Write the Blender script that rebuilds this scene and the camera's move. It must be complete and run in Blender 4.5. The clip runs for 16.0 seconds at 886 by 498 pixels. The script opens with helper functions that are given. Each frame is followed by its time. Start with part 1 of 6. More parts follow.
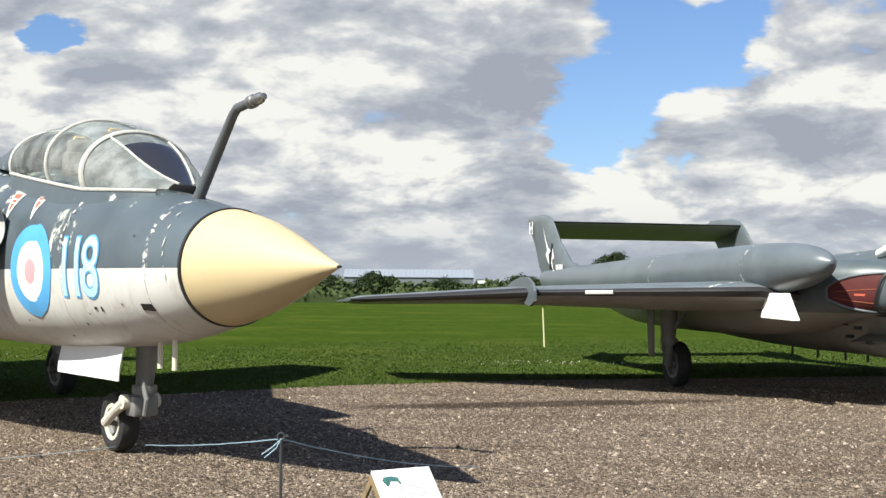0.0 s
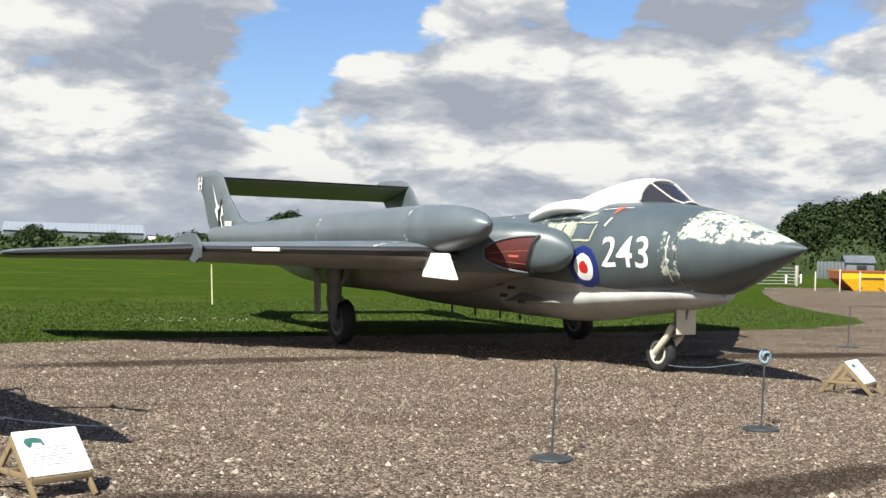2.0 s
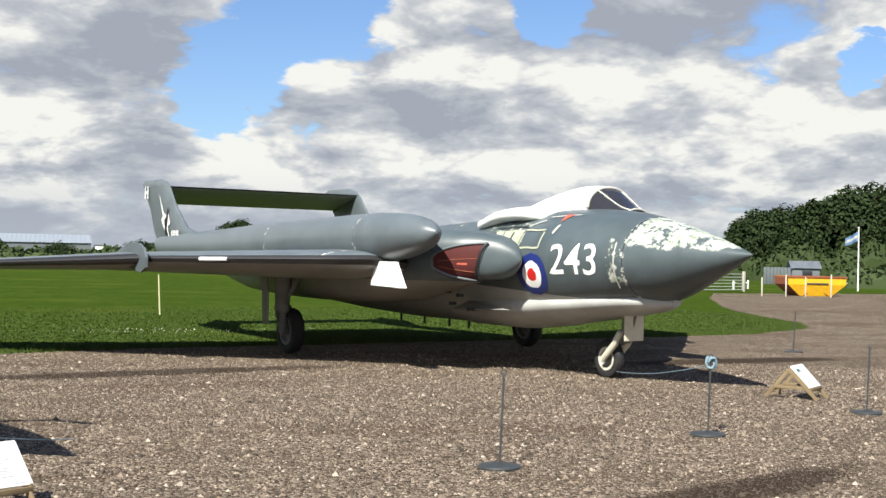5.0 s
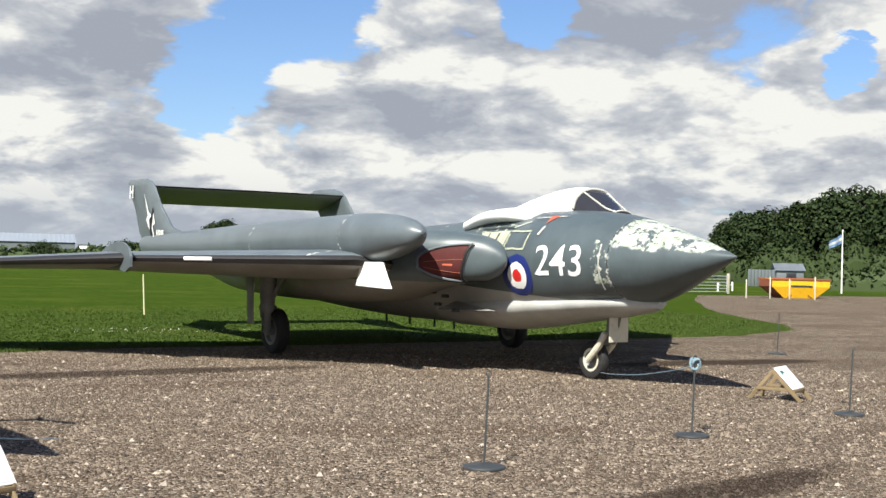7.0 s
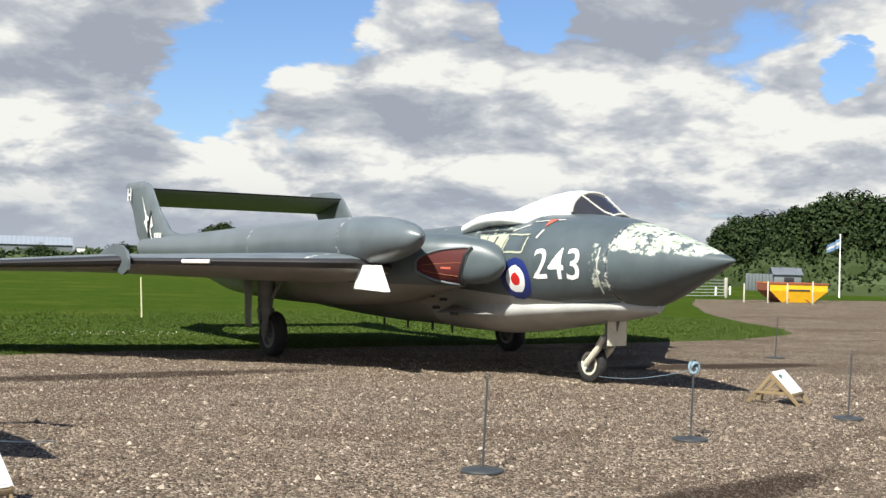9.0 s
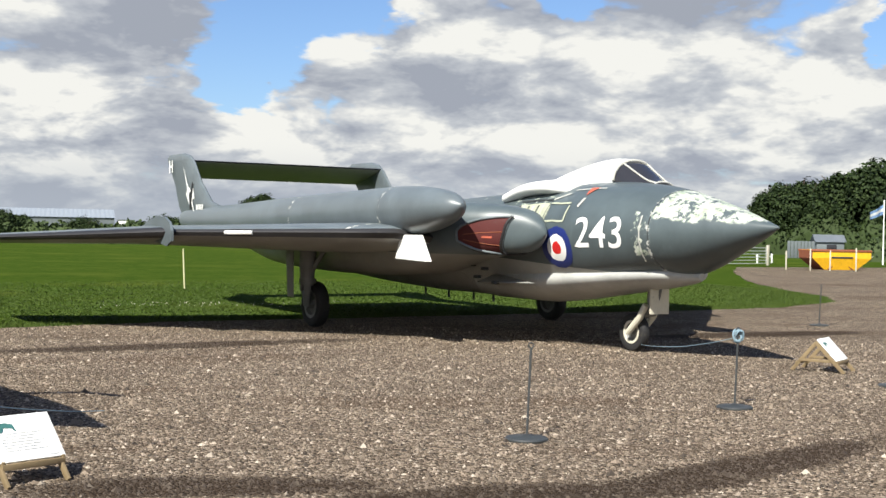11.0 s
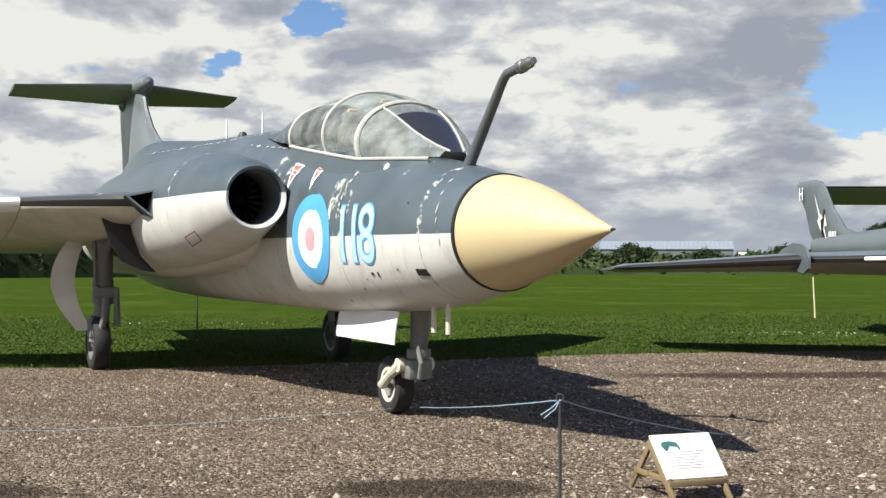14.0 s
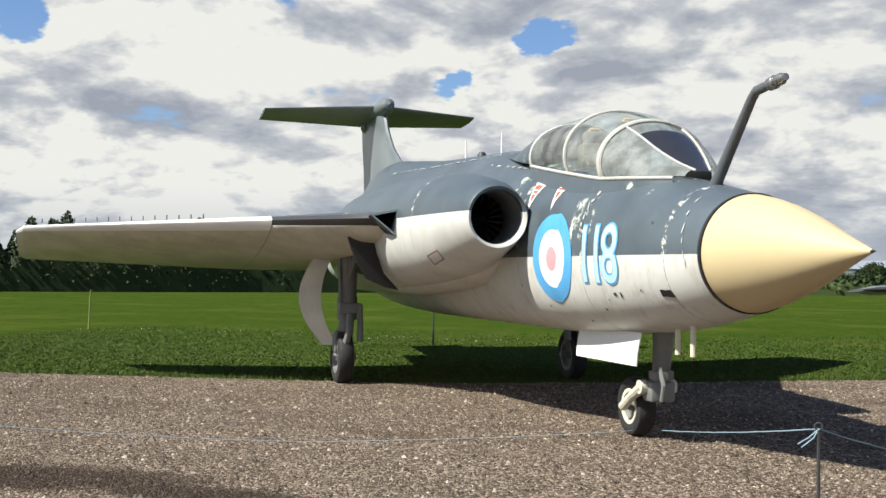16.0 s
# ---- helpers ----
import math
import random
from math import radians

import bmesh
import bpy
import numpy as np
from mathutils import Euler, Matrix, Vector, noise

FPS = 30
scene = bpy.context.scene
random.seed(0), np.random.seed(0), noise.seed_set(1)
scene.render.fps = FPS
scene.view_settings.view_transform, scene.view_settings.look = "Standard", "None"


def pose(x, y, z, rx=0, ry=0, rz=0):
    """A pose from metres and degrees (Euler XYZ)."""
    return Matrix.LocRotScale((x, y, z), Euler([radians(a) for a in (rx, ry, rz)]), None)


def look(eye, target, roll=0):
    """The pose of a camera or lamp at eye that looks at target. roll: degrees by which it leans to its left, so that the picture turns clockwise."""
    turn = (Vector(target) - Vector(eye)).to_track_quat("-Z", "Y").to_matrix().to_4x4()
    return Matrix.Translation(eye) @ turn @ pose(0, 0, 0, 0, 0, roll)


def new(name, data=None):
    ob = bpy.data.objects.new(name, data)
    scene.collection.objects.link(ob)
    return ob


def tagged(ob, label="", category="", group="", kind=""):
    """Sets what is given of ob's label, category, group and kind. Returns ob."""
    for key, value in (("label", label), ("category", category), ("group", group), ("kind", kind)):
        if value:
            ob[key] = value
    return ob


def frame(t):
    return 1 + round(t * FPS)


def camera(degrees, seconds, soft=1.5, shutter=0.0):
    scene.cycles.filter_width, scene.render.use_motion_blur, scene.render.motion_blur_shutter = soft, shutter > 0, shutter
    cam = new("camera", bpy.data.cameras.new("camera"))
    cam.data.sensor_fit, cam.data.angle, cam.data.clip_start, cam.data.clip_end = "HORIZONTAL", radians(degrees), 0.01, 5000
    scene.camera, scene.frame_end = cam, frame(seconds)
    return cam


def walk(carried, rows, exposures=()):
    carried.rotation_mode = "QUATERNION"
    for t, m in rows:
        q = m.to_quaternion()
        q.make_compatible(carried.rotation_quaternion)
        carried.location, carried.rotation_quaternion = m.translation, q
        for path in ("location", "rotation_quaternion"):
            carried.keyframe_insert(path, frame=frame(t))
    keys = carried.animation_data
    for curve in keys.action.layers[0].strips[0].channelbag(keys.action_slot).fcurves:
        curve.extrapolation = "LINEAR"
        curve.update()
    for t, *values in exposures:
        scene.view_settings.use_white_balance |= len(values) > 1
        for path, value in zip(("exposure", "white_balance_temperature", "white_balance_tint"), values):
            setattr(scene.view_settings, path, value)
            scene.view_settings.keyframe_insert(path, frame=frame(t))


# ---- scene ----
cam = camera(40.00, 16.0, soft=1.5)
PATH = [
    (0.0, pose(0.022, -0.051, 1.712, 91.63, -0.41, -0.00)),
    (0.5, pose(0.066, -0.069, 1.697, 91.28, -1.13, -5.46)),
    (1.0, pose(0.077, -0.048, 1.695, 90.96, -1.02, -9.73)),
    (1.5, pose(0.116, -0.041, 1.700, 90.56, -1.31, -13.61)),
    (2.0, pose(0.137, -0.028, 1.699, 89.92, -1.46, -15.24)),
    (2.5, pose(0.146, -0.022, 1.700, 89.71, -1.39, -16.10)),
    (3.0, pose(0.163, -0.011, 1.703, 89.89, -1.40, -16.75)),
    (3.5, pose(0.161, -0.015, 1.703, 90.13, -1.59, -16.98)),
    (4.0, pose(0.174, -0.005, 1.703, 90.28, -1.46, -17.16)),
    (6.5, pose(0.180, -0.014, 1.697, 90.40, -1.15, -18.09)),
    (7.0, pose(0.176, -0.017, 1.698, 90.41, -1.34, -18.24)),
    (7.5, pose(0.169, -0.029, 1.705, 90.64, -1.38, -18.26)),
    (8.0, pose(0.174, -0.016, 1.701, 90.75, -1.44, -18.37)),
    (10.5, pose(0.166, 0.012, 1.688, 89.62, -1.39, -17.90)),
    (11.0, pose(0.139, 0.010, 1.687, 89.12, -1.04, -16.53)),
    (11.5, pose(0.133, 0.006, 1.684, 88.88, -1.04, -15.79)),
    (12.0, pose(0.118, 0.010, 1.688, 88.59, -0.95, -15.22)),
    (12.5, pose(0.094, -0.007, 1.704, 88.62, -0.87, -13.53)),
    (13.0, pose(0.076, 0.018, 1.687, 88.99, -0.44, -5.59)),
    (13.5, pose(0.015, -0.040, 1.619, 89.52, 1.04, 3.91)),
    (14.0, pose(-0.117, -0.007, 1.639, 90.30, -0.05, 11.98)),
    (14.5, pose(-0.206, 0.030, 1.658, 91.71, -0.04, 17.88)),
    (15.0, pose(-0.225, -0.017, 1.660, 91.35, -0.26, 21.17)),
    (15.5, pose(-0.242, -0.031, 1.661, 91.42, -0.50, 22.55)),
    (16.0, pose(-0.241, -0.057, 1.660, 91.07, -0.53, 22.68)),
]
EXPOSURES = [(0.0, 0.90, 6710, 7), (12.5, 0.86, 6710, 7), (14.0, 0.77, 6690, 7), (16.0, 0.80, 6690, 7)]
walk(cam, PATH, EXPOSURES)

# ---- light: sun behind the camera's left shoulder, broken cumulus ----
SUN_EL, SUN_AZ = 47.0, 221.5
SUN_DIR = Vector((math.sin(radians(SUN_AZ)) * math.cos(radians(SUN_EL)), math.cos(radians(SUN_AZ)) * math.cos(radians(SUN_EL)), math.sin(radians(SUN_EL))))
sun = new("sun", bpy.data.lights.new("sun", "SUN"))
sun.data.energy, sun.data.angle, sun.data.color = 5.0, radians(0.53), (1.0, 0.965, 0.90)
sun.matrix_world = look(SUN_DIR * 50, (0, 0, 0))


def bearing(az, el):
    """Unit vector at az degrees left of +y and el degrees up."""
    a, e = radians(az), radians(el)
    return (-math.sin(a) * math.cos(e), math.cos(a) * math.cos(e), math.sin(e))


class Nodes:
    """Short hand for node trees."""

    def __init__(self, tree):
        self.t = tree
        tree.nodes.clear()

    def n(self, kind, **props):
        node = self.t.nodes.new(kind)
        for key, value in props.items():
            setattr(node, key, value)
        return node

    def put(self, socket, value):
        if isinstance(value, bpy.types.NodeSocket):
            self.t.links.new(value, socket)
        elif isinstance(value, (tuple, list)) and len(value) == 3 and socket.type == "RGBA":
            socket.default_value = (*value, 1.0)
        else:
            socket.default_value = value

    def math(self, op, a, b=0.0, c=0.0, clamp=False):
        node = self.n("ShaderNodeMath", operation=op, use_clamp=clamp)
        for i, v in enumerate((a, b, c)):
            self.put(node.inputs[i], v)
        return node.outputs[0]

    def vmath(self, op, a, b=(0, 0, 0)):
        node = self.n("ShaderNodeVectorMath", operation=op)
        self.put(node.inputs[0], a)
        self.put(node.inputs[1], b)
        return node.outputs["Value"] if op in ("DISTANCE", "LENGTH", "DOT_PRODUCT") else node.outputs[0]

    def noise(self, vec, scale, detail=4.0, rough=0.55, distort=0.0):
        node = self.n("ShaderNodeTexNoise")
        self.put(node.inputs["Vector"], vec)
        for key, v in (("Scale", scale), ("Detail", detail), ("Roughness", rough), ("Distortion", distort)):
            node.inputs[key].default_value = v
        return node.outputs["Fac"]

    def span(self, value, lo, hi, a=0.0, b=1.0, smooth=True):
        node = self.n("ShaderNodeMapRange", interpolation_type="SMOOTHSTEP" if smooth else "LINEAR")
        for i, v in enumerate((value, lo, hi, a, b)):
            self.put(node.inputs[i], v)
        return node.outputs[0]

    def mix(self, fac, a, b, blend="MIX"):
        node = self.n("ShaderNodeMix", data_type="RGBA", blend_type=blend)
        self.put(node.inputs["Factor"], fac)
        self.put(node.inputs["A"], a)
        self.put(node.inputs["B"], b)
        return node.outputs["Result"]


def sky():
    world = bpy.data.worlds.new("sky")
    scene.world = world
    world.use_nodes = True
    g = Nodes(world.node_tree)
    out = g.n("ShaderNodeOutputWorld")
    air = g.n("ShaderNodeTexSky", sky_type="NISHITA", sun_disc=False, sun_elevation=radians(SUN_EL), sun_rotation=radians(SUN_AZ), altitude=20.0, air_density=1.0, dust_density=0.6, ozone_density=2.5)
    d = g.n("ShaderNodeTexCoord").outputs["Generated"]
    sep = g.n("ShaderNodeSeparateXYZ")
    g.put(sep.inputs[0], d)
    z = sep.outputs["Z"]
    # clouds shrink and flatten towards the horizon
    near = g.math("DIVIDE", 0.55, g.math("ADD", g.math("MAXIMUM", z, 0.0), 0.42))
    spread = g.vmath("SCALE", g.vmath("MULTIPLY", d, (1, 1, 1.75)))
    g.put(spread.node.inputs["Scale"], near)
    flat = spread

    def density(vec):
        a = g.math("ADD", g.math("MULTIPLY", g.noise(vec, 4.0, 8.0, 0.55, 0.2), 0.68), g.math("MULTIPLY", g.noise(vec, 9.0, 7.0, 0.6), 0.32))
        puff = g.n("ShaderNodeTexVoronoi", feature="SMOOTH_F1")
        g.put(puff.inputs["Vector"], g.vmath("ADD", vec, g.vmath("SCALE", g.n("ShaderNodeTexNoise").outputs["Color"])))
        for key, val in (("Scale", 9.0), ("Detail", 4.0), ("Roughness", 0.55), ("Lacunarity", 2.1), ("Smoothness", 0.35)):
            puff.inputs[key].default_value = val
        warp = puff.inputs["Vector"].links[0].from_node.inputs[1].links[0].from_node
        warp.inputs["Scale"].default_value = 0.12
        nz = warp.inputs[0].links[0].from_node
        g.put(nz.inputs["Vector"], vec)
        nz.inputs["Scale"].default_value, nz.inputs["Detail"].default_value = 6.0, 5.0
        b = g.math("SUBTRACT", 0.40, puff.outputs["Distance"])
        return g.math("ADD", a, g.math("MULTIPLY", b, 0.26))

    n0 = density(flat)
    n1 = density(g.vmath("ADD", flat, (0.010, -0.010, 0.055)))
    gap = 0.0
    wob = g.math("MULTIPLY", g.math("SUBTRACT", g.noise(flat, 14.0, 5.0), 0.5), 0.09)
    for az, el, r in SKY_GAPS:
        dist = g.math("ADD", g.vmath("DISTANCE", d, bearing(az, el)), wob)
        gap = g.math("MAXIMUM", gap, g.span(dist, radians(r) * 2.1, radians(r) * 0.2))
    cover = g.math("SUBTRACT", g.math("ADD", n0, 0.285), g.math("MULTIPLY", gap, 0.36))
    cover = g.math("SUBTRACT", cover, g.span(z, 0.27, 0.55, 0.0, 0.30))
    mask = g.span(cover, 0.41, 0.52)
    lit = g.math("ADD", 0.52, g.math("MULTIPLY", g.math("SUBTRACT", n0, n1), 3.7))
    thick = g.span(n0, 0.47, 0.66, 0.0, 0.22)
    lit = g.math("SUBTRACT", lit, thick)
    ramp = g.n("ShaderNodeValToRGB")
    ramp.color_ramp.elements[0].position, ramp.color_ramp.elements[0].color = 0.0, (0.25, 0.272, 0.33, 1)
    ramp.color_ramp.elements[1].position, ramp.color_ramp.elements[1].color = 0.85, (0.62, 0.62, 0.615, 1)
    mid = ramp.color_ramp.elements.new(0.46)
    mid.color = (0.38, 0.40, 0.445, 1)
    g.put(ramp.inputs[0], lit)
    haze = g.span(z, 0.0, 0.075, 0.70, 0.0)
    cloud = g.mix(haze, ramp.outputs[0], (0.30, 0.335, 0.40))
    blue = g.mix(haze, g.vmath("SCALE", g.vmath("MULTIPLY", air.outputs[0], (0.78, 0.90, 1.14))), (0.30, 0.335, 0.40))
    scale = blue.node.inputs["A"].links[0].from_node
    scale.inputs["Scale"].default_value = SKY_STRENGTH
    both = g.mix(g.math("MAXIMUM", mask, haze), blue, cloud)
    bg = g.n("ShaderNodeBackground")
    g.put(bg.inputs[0], both)
    bg.inputs[1].default_value = 0.80
    g.put(out.inputs[0], bg.outputs[0])


SKY_STRENGTH = 0.088
SKY_GAPS = [(-10.0, 11.3, 2.6), (-12.8, 12.0, 1.8), (-8.4, 9.2, 1.9), (-6.6, 6.9, 1.3), (-22.3, 12.0, 1.0), (22.5, 8.3, 0.75), (18, 10.8, 0.85), (-36.8, 8.9, 0.8), (42, 11.4, 1.0)]
sky()

# ---- materials ----
def material(name):
    m = bpy.data.materials.new(name)
    m.use_nodes = True
    g = Nodes(m.node_tree)
    out = g.n("ShaderNodeOutputMaterial")
    b = g.n("ShaderNodeBsdfPrincipled")
    g.put(out.inputs[0], b.outputs[0])
    return m, g, b


def obj(g):
    return g.n("ShaderNodeTexCoord").outputs["Object"]


def bump(g, b, height, strength=0.3, distance=0.01):
    node = g.n("ShaderNodeBump")
    node.inputs["Strength"].default_value, node.inputs["Distance"].default_value = strength, distance
    g.put(node.inputs["Height"], height)
    g.put(b.inputs["Normal"], node.outputs[0])


def plain(name, col, rough=0.5, metal=0.0, vary=0.25, scale=6.0, bumpy=0.15, dirt=(0.08, 0.07, 0.055), dirty=0.25):
    """A worn surface: blotches, fine grain and patches of grime."""
    m, g, b = material(name)
    v = obj(g)
    big, fine = g.noise(v, scale, 5.0), g.noise(v, scale * 14, 3.0)
    lo, hi = tuple(c * (1 - vary) for c in col), tuple(min(1, c * (1 + vary * 0.7)) for c in col)
    c = g.mix(big, lo, hi)
    c = g.mix(g.math("MULTIPLY", fine, 0.25), c, lo)
    c = g.mix(g.math("MULTIPLY", g.span(g.noise(v, scale * 2.3, 7.0, 0.65), 0.55, 0.75), dirty), c, dirt)
    g.put(b.inputs["Base Color"], c)
    g.put(b.inputs["Roughness"], g.math("ADD", rough - 0.08, g.math("MULTIPLY", fine, 0.16)))
    b.inputs["Metallic"].default_value = metal
    bump(g, b, fine, bumpy, 0.004)
    return m


# the last white is dirty paint with the fighter's belly shade darkened into it
GREY, DARK_GREY, OFF_WHITE, SHADED_DIRTY_WHITE = (0.071, 0.091, 0.098), (0.068, 0.089, 0.104), (0.60, 0.605, 0.58), (0.25, 0.25, 0.235)


def livery(name, top, bottom, line, chips=0.0, chip_box=None, rough=0.42, joints=(), slope=0.0, streak=0.35, chip_scale=5.0):
    """Two coats of paint that meet at the height line, with faded blotches, streaks, flaked primer and panel joints across the body."""
    m, g, b = material(name)
    v = obj(g)
    sep = g.n("ShaderNodeSeparateXYZ")
    g.put(sep.inputs[0], v)
    x, z = sep.outputs["X"], sep.outputs["Z"]
    big, fine = g.noise(v, 1.7, 6.0, 0.6), g.noise(v, 26.0, 4.0, 0.6)
    up = g.mix(g.span(big, 0.3, 0.7), tuple(c * 0.86 for c in top), tuple(c * 1.16 for c in top))
    down = g.mix(g.span(big, 0.35, 0.72), bottom, tuple(c * k for c, k in zip(bottom, (0.87, 0.86, 0.83))))
    grime = g.noise(g.vmath("MULTIPLY", v, (7.0, 7.0, 1.1)), 1.0, 6.0, 0.65)
    down = g.mix(g.math("MULTIPLY", g.span(grime, 0.5, 0.75), streak), down, (0.30, 0.27, 0.22))
    up = g.mix(g.math("MULTIPLY", g.span(grime, 0.52, 0.8), 0.4), up, tuple(c * 1.5 for c in top))
    edge = g.math("ADD", g.math("ADD", z, g.math("MULTIPLY", x, slope)), g.math("MULTIPLY", g.math("SUBTRACT", fine, 0.5), 0.006))
    c = g.mix(g.math("GREATER_THAN", edge, line), down, up)
    relief = g.math("MULTIPLY", fine, 0.15)
    for s in joints:
        off = g.math("ABSOLUTE", g.math("ADD", x, s))
        seam = g.math("LESS_THAN", off, 0.006)
        c = g.mix(g.math("MULTIPLY", seam, 0.55), c, (0.05, 0.05, 0.05))
        flake = g.math("MULTIPLY", g.span(off, 0.05, 0.01), g.span(g.noise(v, 13.0, 6.0, 0.7), 0.53, 0.57))
        c = g.mix(g.math("MULTIPLY", flake, 0.85), c, (0.62, 0.62, 0.57))
        relief = g.math("SUBTRACT", relief, seam)
    if chips:
        amount = g.math("MULTIPLY", g.span(g.noise(v, chip_scale, 8.0, 0.72), 0.66 - 0.2 * chips, 0.70 - 0.2 * chips), 1.0)
        if chip_box:
            rag = g.math("MULTIPLY", g.math("SUBTRACT", g.noise(v, 3.5, 5.0), 0.5), 0.25)
            xx, zz = g.math("ADD", x, rag), g.math("ADD", z, rag)
            area = 0.0
            for x0, x1, z0, z1 in chip_box:
                here = 1.0
                for value, lo, hi in ((xx, x0, x0 + 0.05), (xx, x1, x1 - 0.05), (zz, z0, z0 + 0.04), (zz, z1, z1 - 0.04)):
                    here = g.math("MULTIPLY", here, g.span(value, lo, hi))
                area = g.math("MAXIMUM", area, here)
            amount = g.math("MULTIPLY", amount, area)
        primer = g.mix(g.span(g.noise(v, 7.0, 6.0, 0.7), 0.35, 0.65), (0.30, 0.36, 0.26), (0.60, 0.62, 0.55))
        primer = g.mix(g.math("MULTIPLY", g.span(g.noise(v, 34.0, 5.0, 0.7), 0.52, 0.62), 0.55), primer, (0.22, 0.25, 0.22))
        c = g.mix(amount, c, primer)
    g.put(b.inputs["Base Color"], c)
    g.put(b.inputs["Roughness"], g.math("ADD", rough, g.math("MULTIPLY", g.math("SUBTRACT", big, 0.5), 0.3)))
    bump(g, b, relief, 0.25, 0.004)
    return m


def glass_mat(name, tint=(0.85, 0.9, 0.88), rough=0.06, alpha=0.35):
    """Weathered clear plastic: a glossy film over a see-through pane."""
    m, g, b = material(name)
    out = [n for n in g.t.nodes if n.type == "OUTPUT_MATERIAL"][0]
    clear, mixer = g.n("ShaderNodeBsdfTransparent"), g.n("ShaderNodeMixShader")
    clear.inputs[0].default_value = (*tint, 1)
    v = obj(g)
    g.put(b.inputs["Base Color"], g.mix(g.noise(v, 3.0, 5.0), (0.32, 0.36, 0.36), (0.55, 0.58, 0.55)))
    b.inputs["Roughness"].default_value = rough
    g.put(mixer.inputs[0], g.math("ADD", alpha - 0.15, g.math("MULTIPLY", g.span(g.noise(v, 4.0, 6.0, 0.6), 0.35, 0.7), 0.3)))
    g.put(mixer.inputs[1], clear.outputs[0])
    g.put(mixer.inputs[2], b.outputs[0])
    g.put(out.inputs[0], mixer.outputs[0])
    return m


def damp_mask(g, v):
    """Ragged damp hollows and wheel tracks on the apron."""
    rag = g.math("MULTIPLY", g.math("SUBTRACT", g.noise(v, 1.5, 6.0, 0.65), 0.5), 1.5)
    wet = 0.0
    for px, py, rx, ry, turn in ((-6.9, 7.6, 1.5, 0.55, 12), (-5.2, 7.5, 1.0, 0.35, 0), (4.6, 7.7, 2.4, 0.35, 26), (0.9, 7.9, 1.3, 0.35, -8), (-1.9, 8.3, 0.9, 0.4, 10), (2.6, 7.3, 1.2, 0.3, 0), (1.5, 17.3, 3.0, 0.45, 15), (11.2, 18.3, 2.5, 0.5, 8)):
        ca, sa = math.cos(radians(turn)), math.sin(radians(turn))
        off = g.vmath("SUBTRACT", v, (px, py, 0))
        ex = g.math("DIVIDE", g.vmath("DOT_PRODUCT", off, (ca, sa, 0)), rx)
        ey = g.math("DIVIDE", g.vmath("DOT_PRODUCT", off, (-sa, ca, 0)), ry)
        r2 = g.math("ADD", g.math("ADD", g.math("MULTIPLY", ex, ex), g.math("MULTIPLY", ey, ey)), rag)
        wet = g.math("MAXIMUM", wet, g.span(r2, 1.35, 0.35))
    return wet


def gravel_mat():
    m, g, b = material("gravel")
    v = obj(g)
    cells = g.n("ShaderNodeTexVoronoi")
    cells.inputs["Scale"].default_value = 42.0
    g.put(cells.inputs["Vector"], v)
    tone = g.n("ShaderNodeSeparateColor")
    g.put(tone.inputs[0], cells.outputs["Color"])
    stone = g.n("ShaderNodeValToRGB")
    for i, (p, c) in enumerate(((0.0, (0.018, 0.013, 0.009)), (0.4, (0.118, 0.090, 0.065)), (0.85, (0.245, 0.190, 0.140)), (1.0, (0.48, 0.41, 0.33)))):
        e = stone.color_ramp.elements[i] if i < 2 else stone.color_ramp.elements.new(p)
        e.position, e.color = p, (*c, 1)
    g.put(stone.inputs[0], tone.outputs[0])
    patch = g.noise(v, 0.55, 6.0, 0.62)
    c = g.mix(g.math("MULTIPLY", g.span(patch, 0.42, 0.68), 0.45), stone.outputs[0], (0.085, 0.062, 0.044))
    c = g.mix(g.math("MULTIPLY", g.span(g.noise(v, 2.4, 5.0), 0.5, 0.75), 0.3), c, (0.145, 0.108, 0.08))
    ruts = g.noise(g.vmath("MULTIPLY", v, (0.15, 1.1, 1.0)), 1.0, 4.0)
    c = g.mix(g.math("MULTIPLY", g.span(ruts, 0.5, 0.72), 0.3), c, (0.062, 0.046, 0.034))
    damp = g.math("MULTIPLY", g.span(g.noise(g.vmath("MULTIPLY", v, (0.22, 0.5, 1.0)), 1.0, 5.0, 0.6), 0.52, 0.64), 0.5)
    c = g.mix(damp, c, (0.075, 0.048, 0.030))
    wet = damp_mask(g, v)
    c = g.mix(g.math("MULTIPLY", wet, 0.85), c, (0.030, 0.019, 0.012))
    g.put(b.inputs["Base Color"], c)
    b.inputs["Roughness"].default_value = 0.95
    b.inputs["Specular IOR Level"].default_value = 0.1
    h = g.math("ADD", g.math("MULTIPLY", cells.outputs["Distance"], -1.0), g.math("MULTIPLY", g.noise(v, 16.0, 3.0), 0.7))
    bump(g, b, h, 0.9, 0.03)
    return m


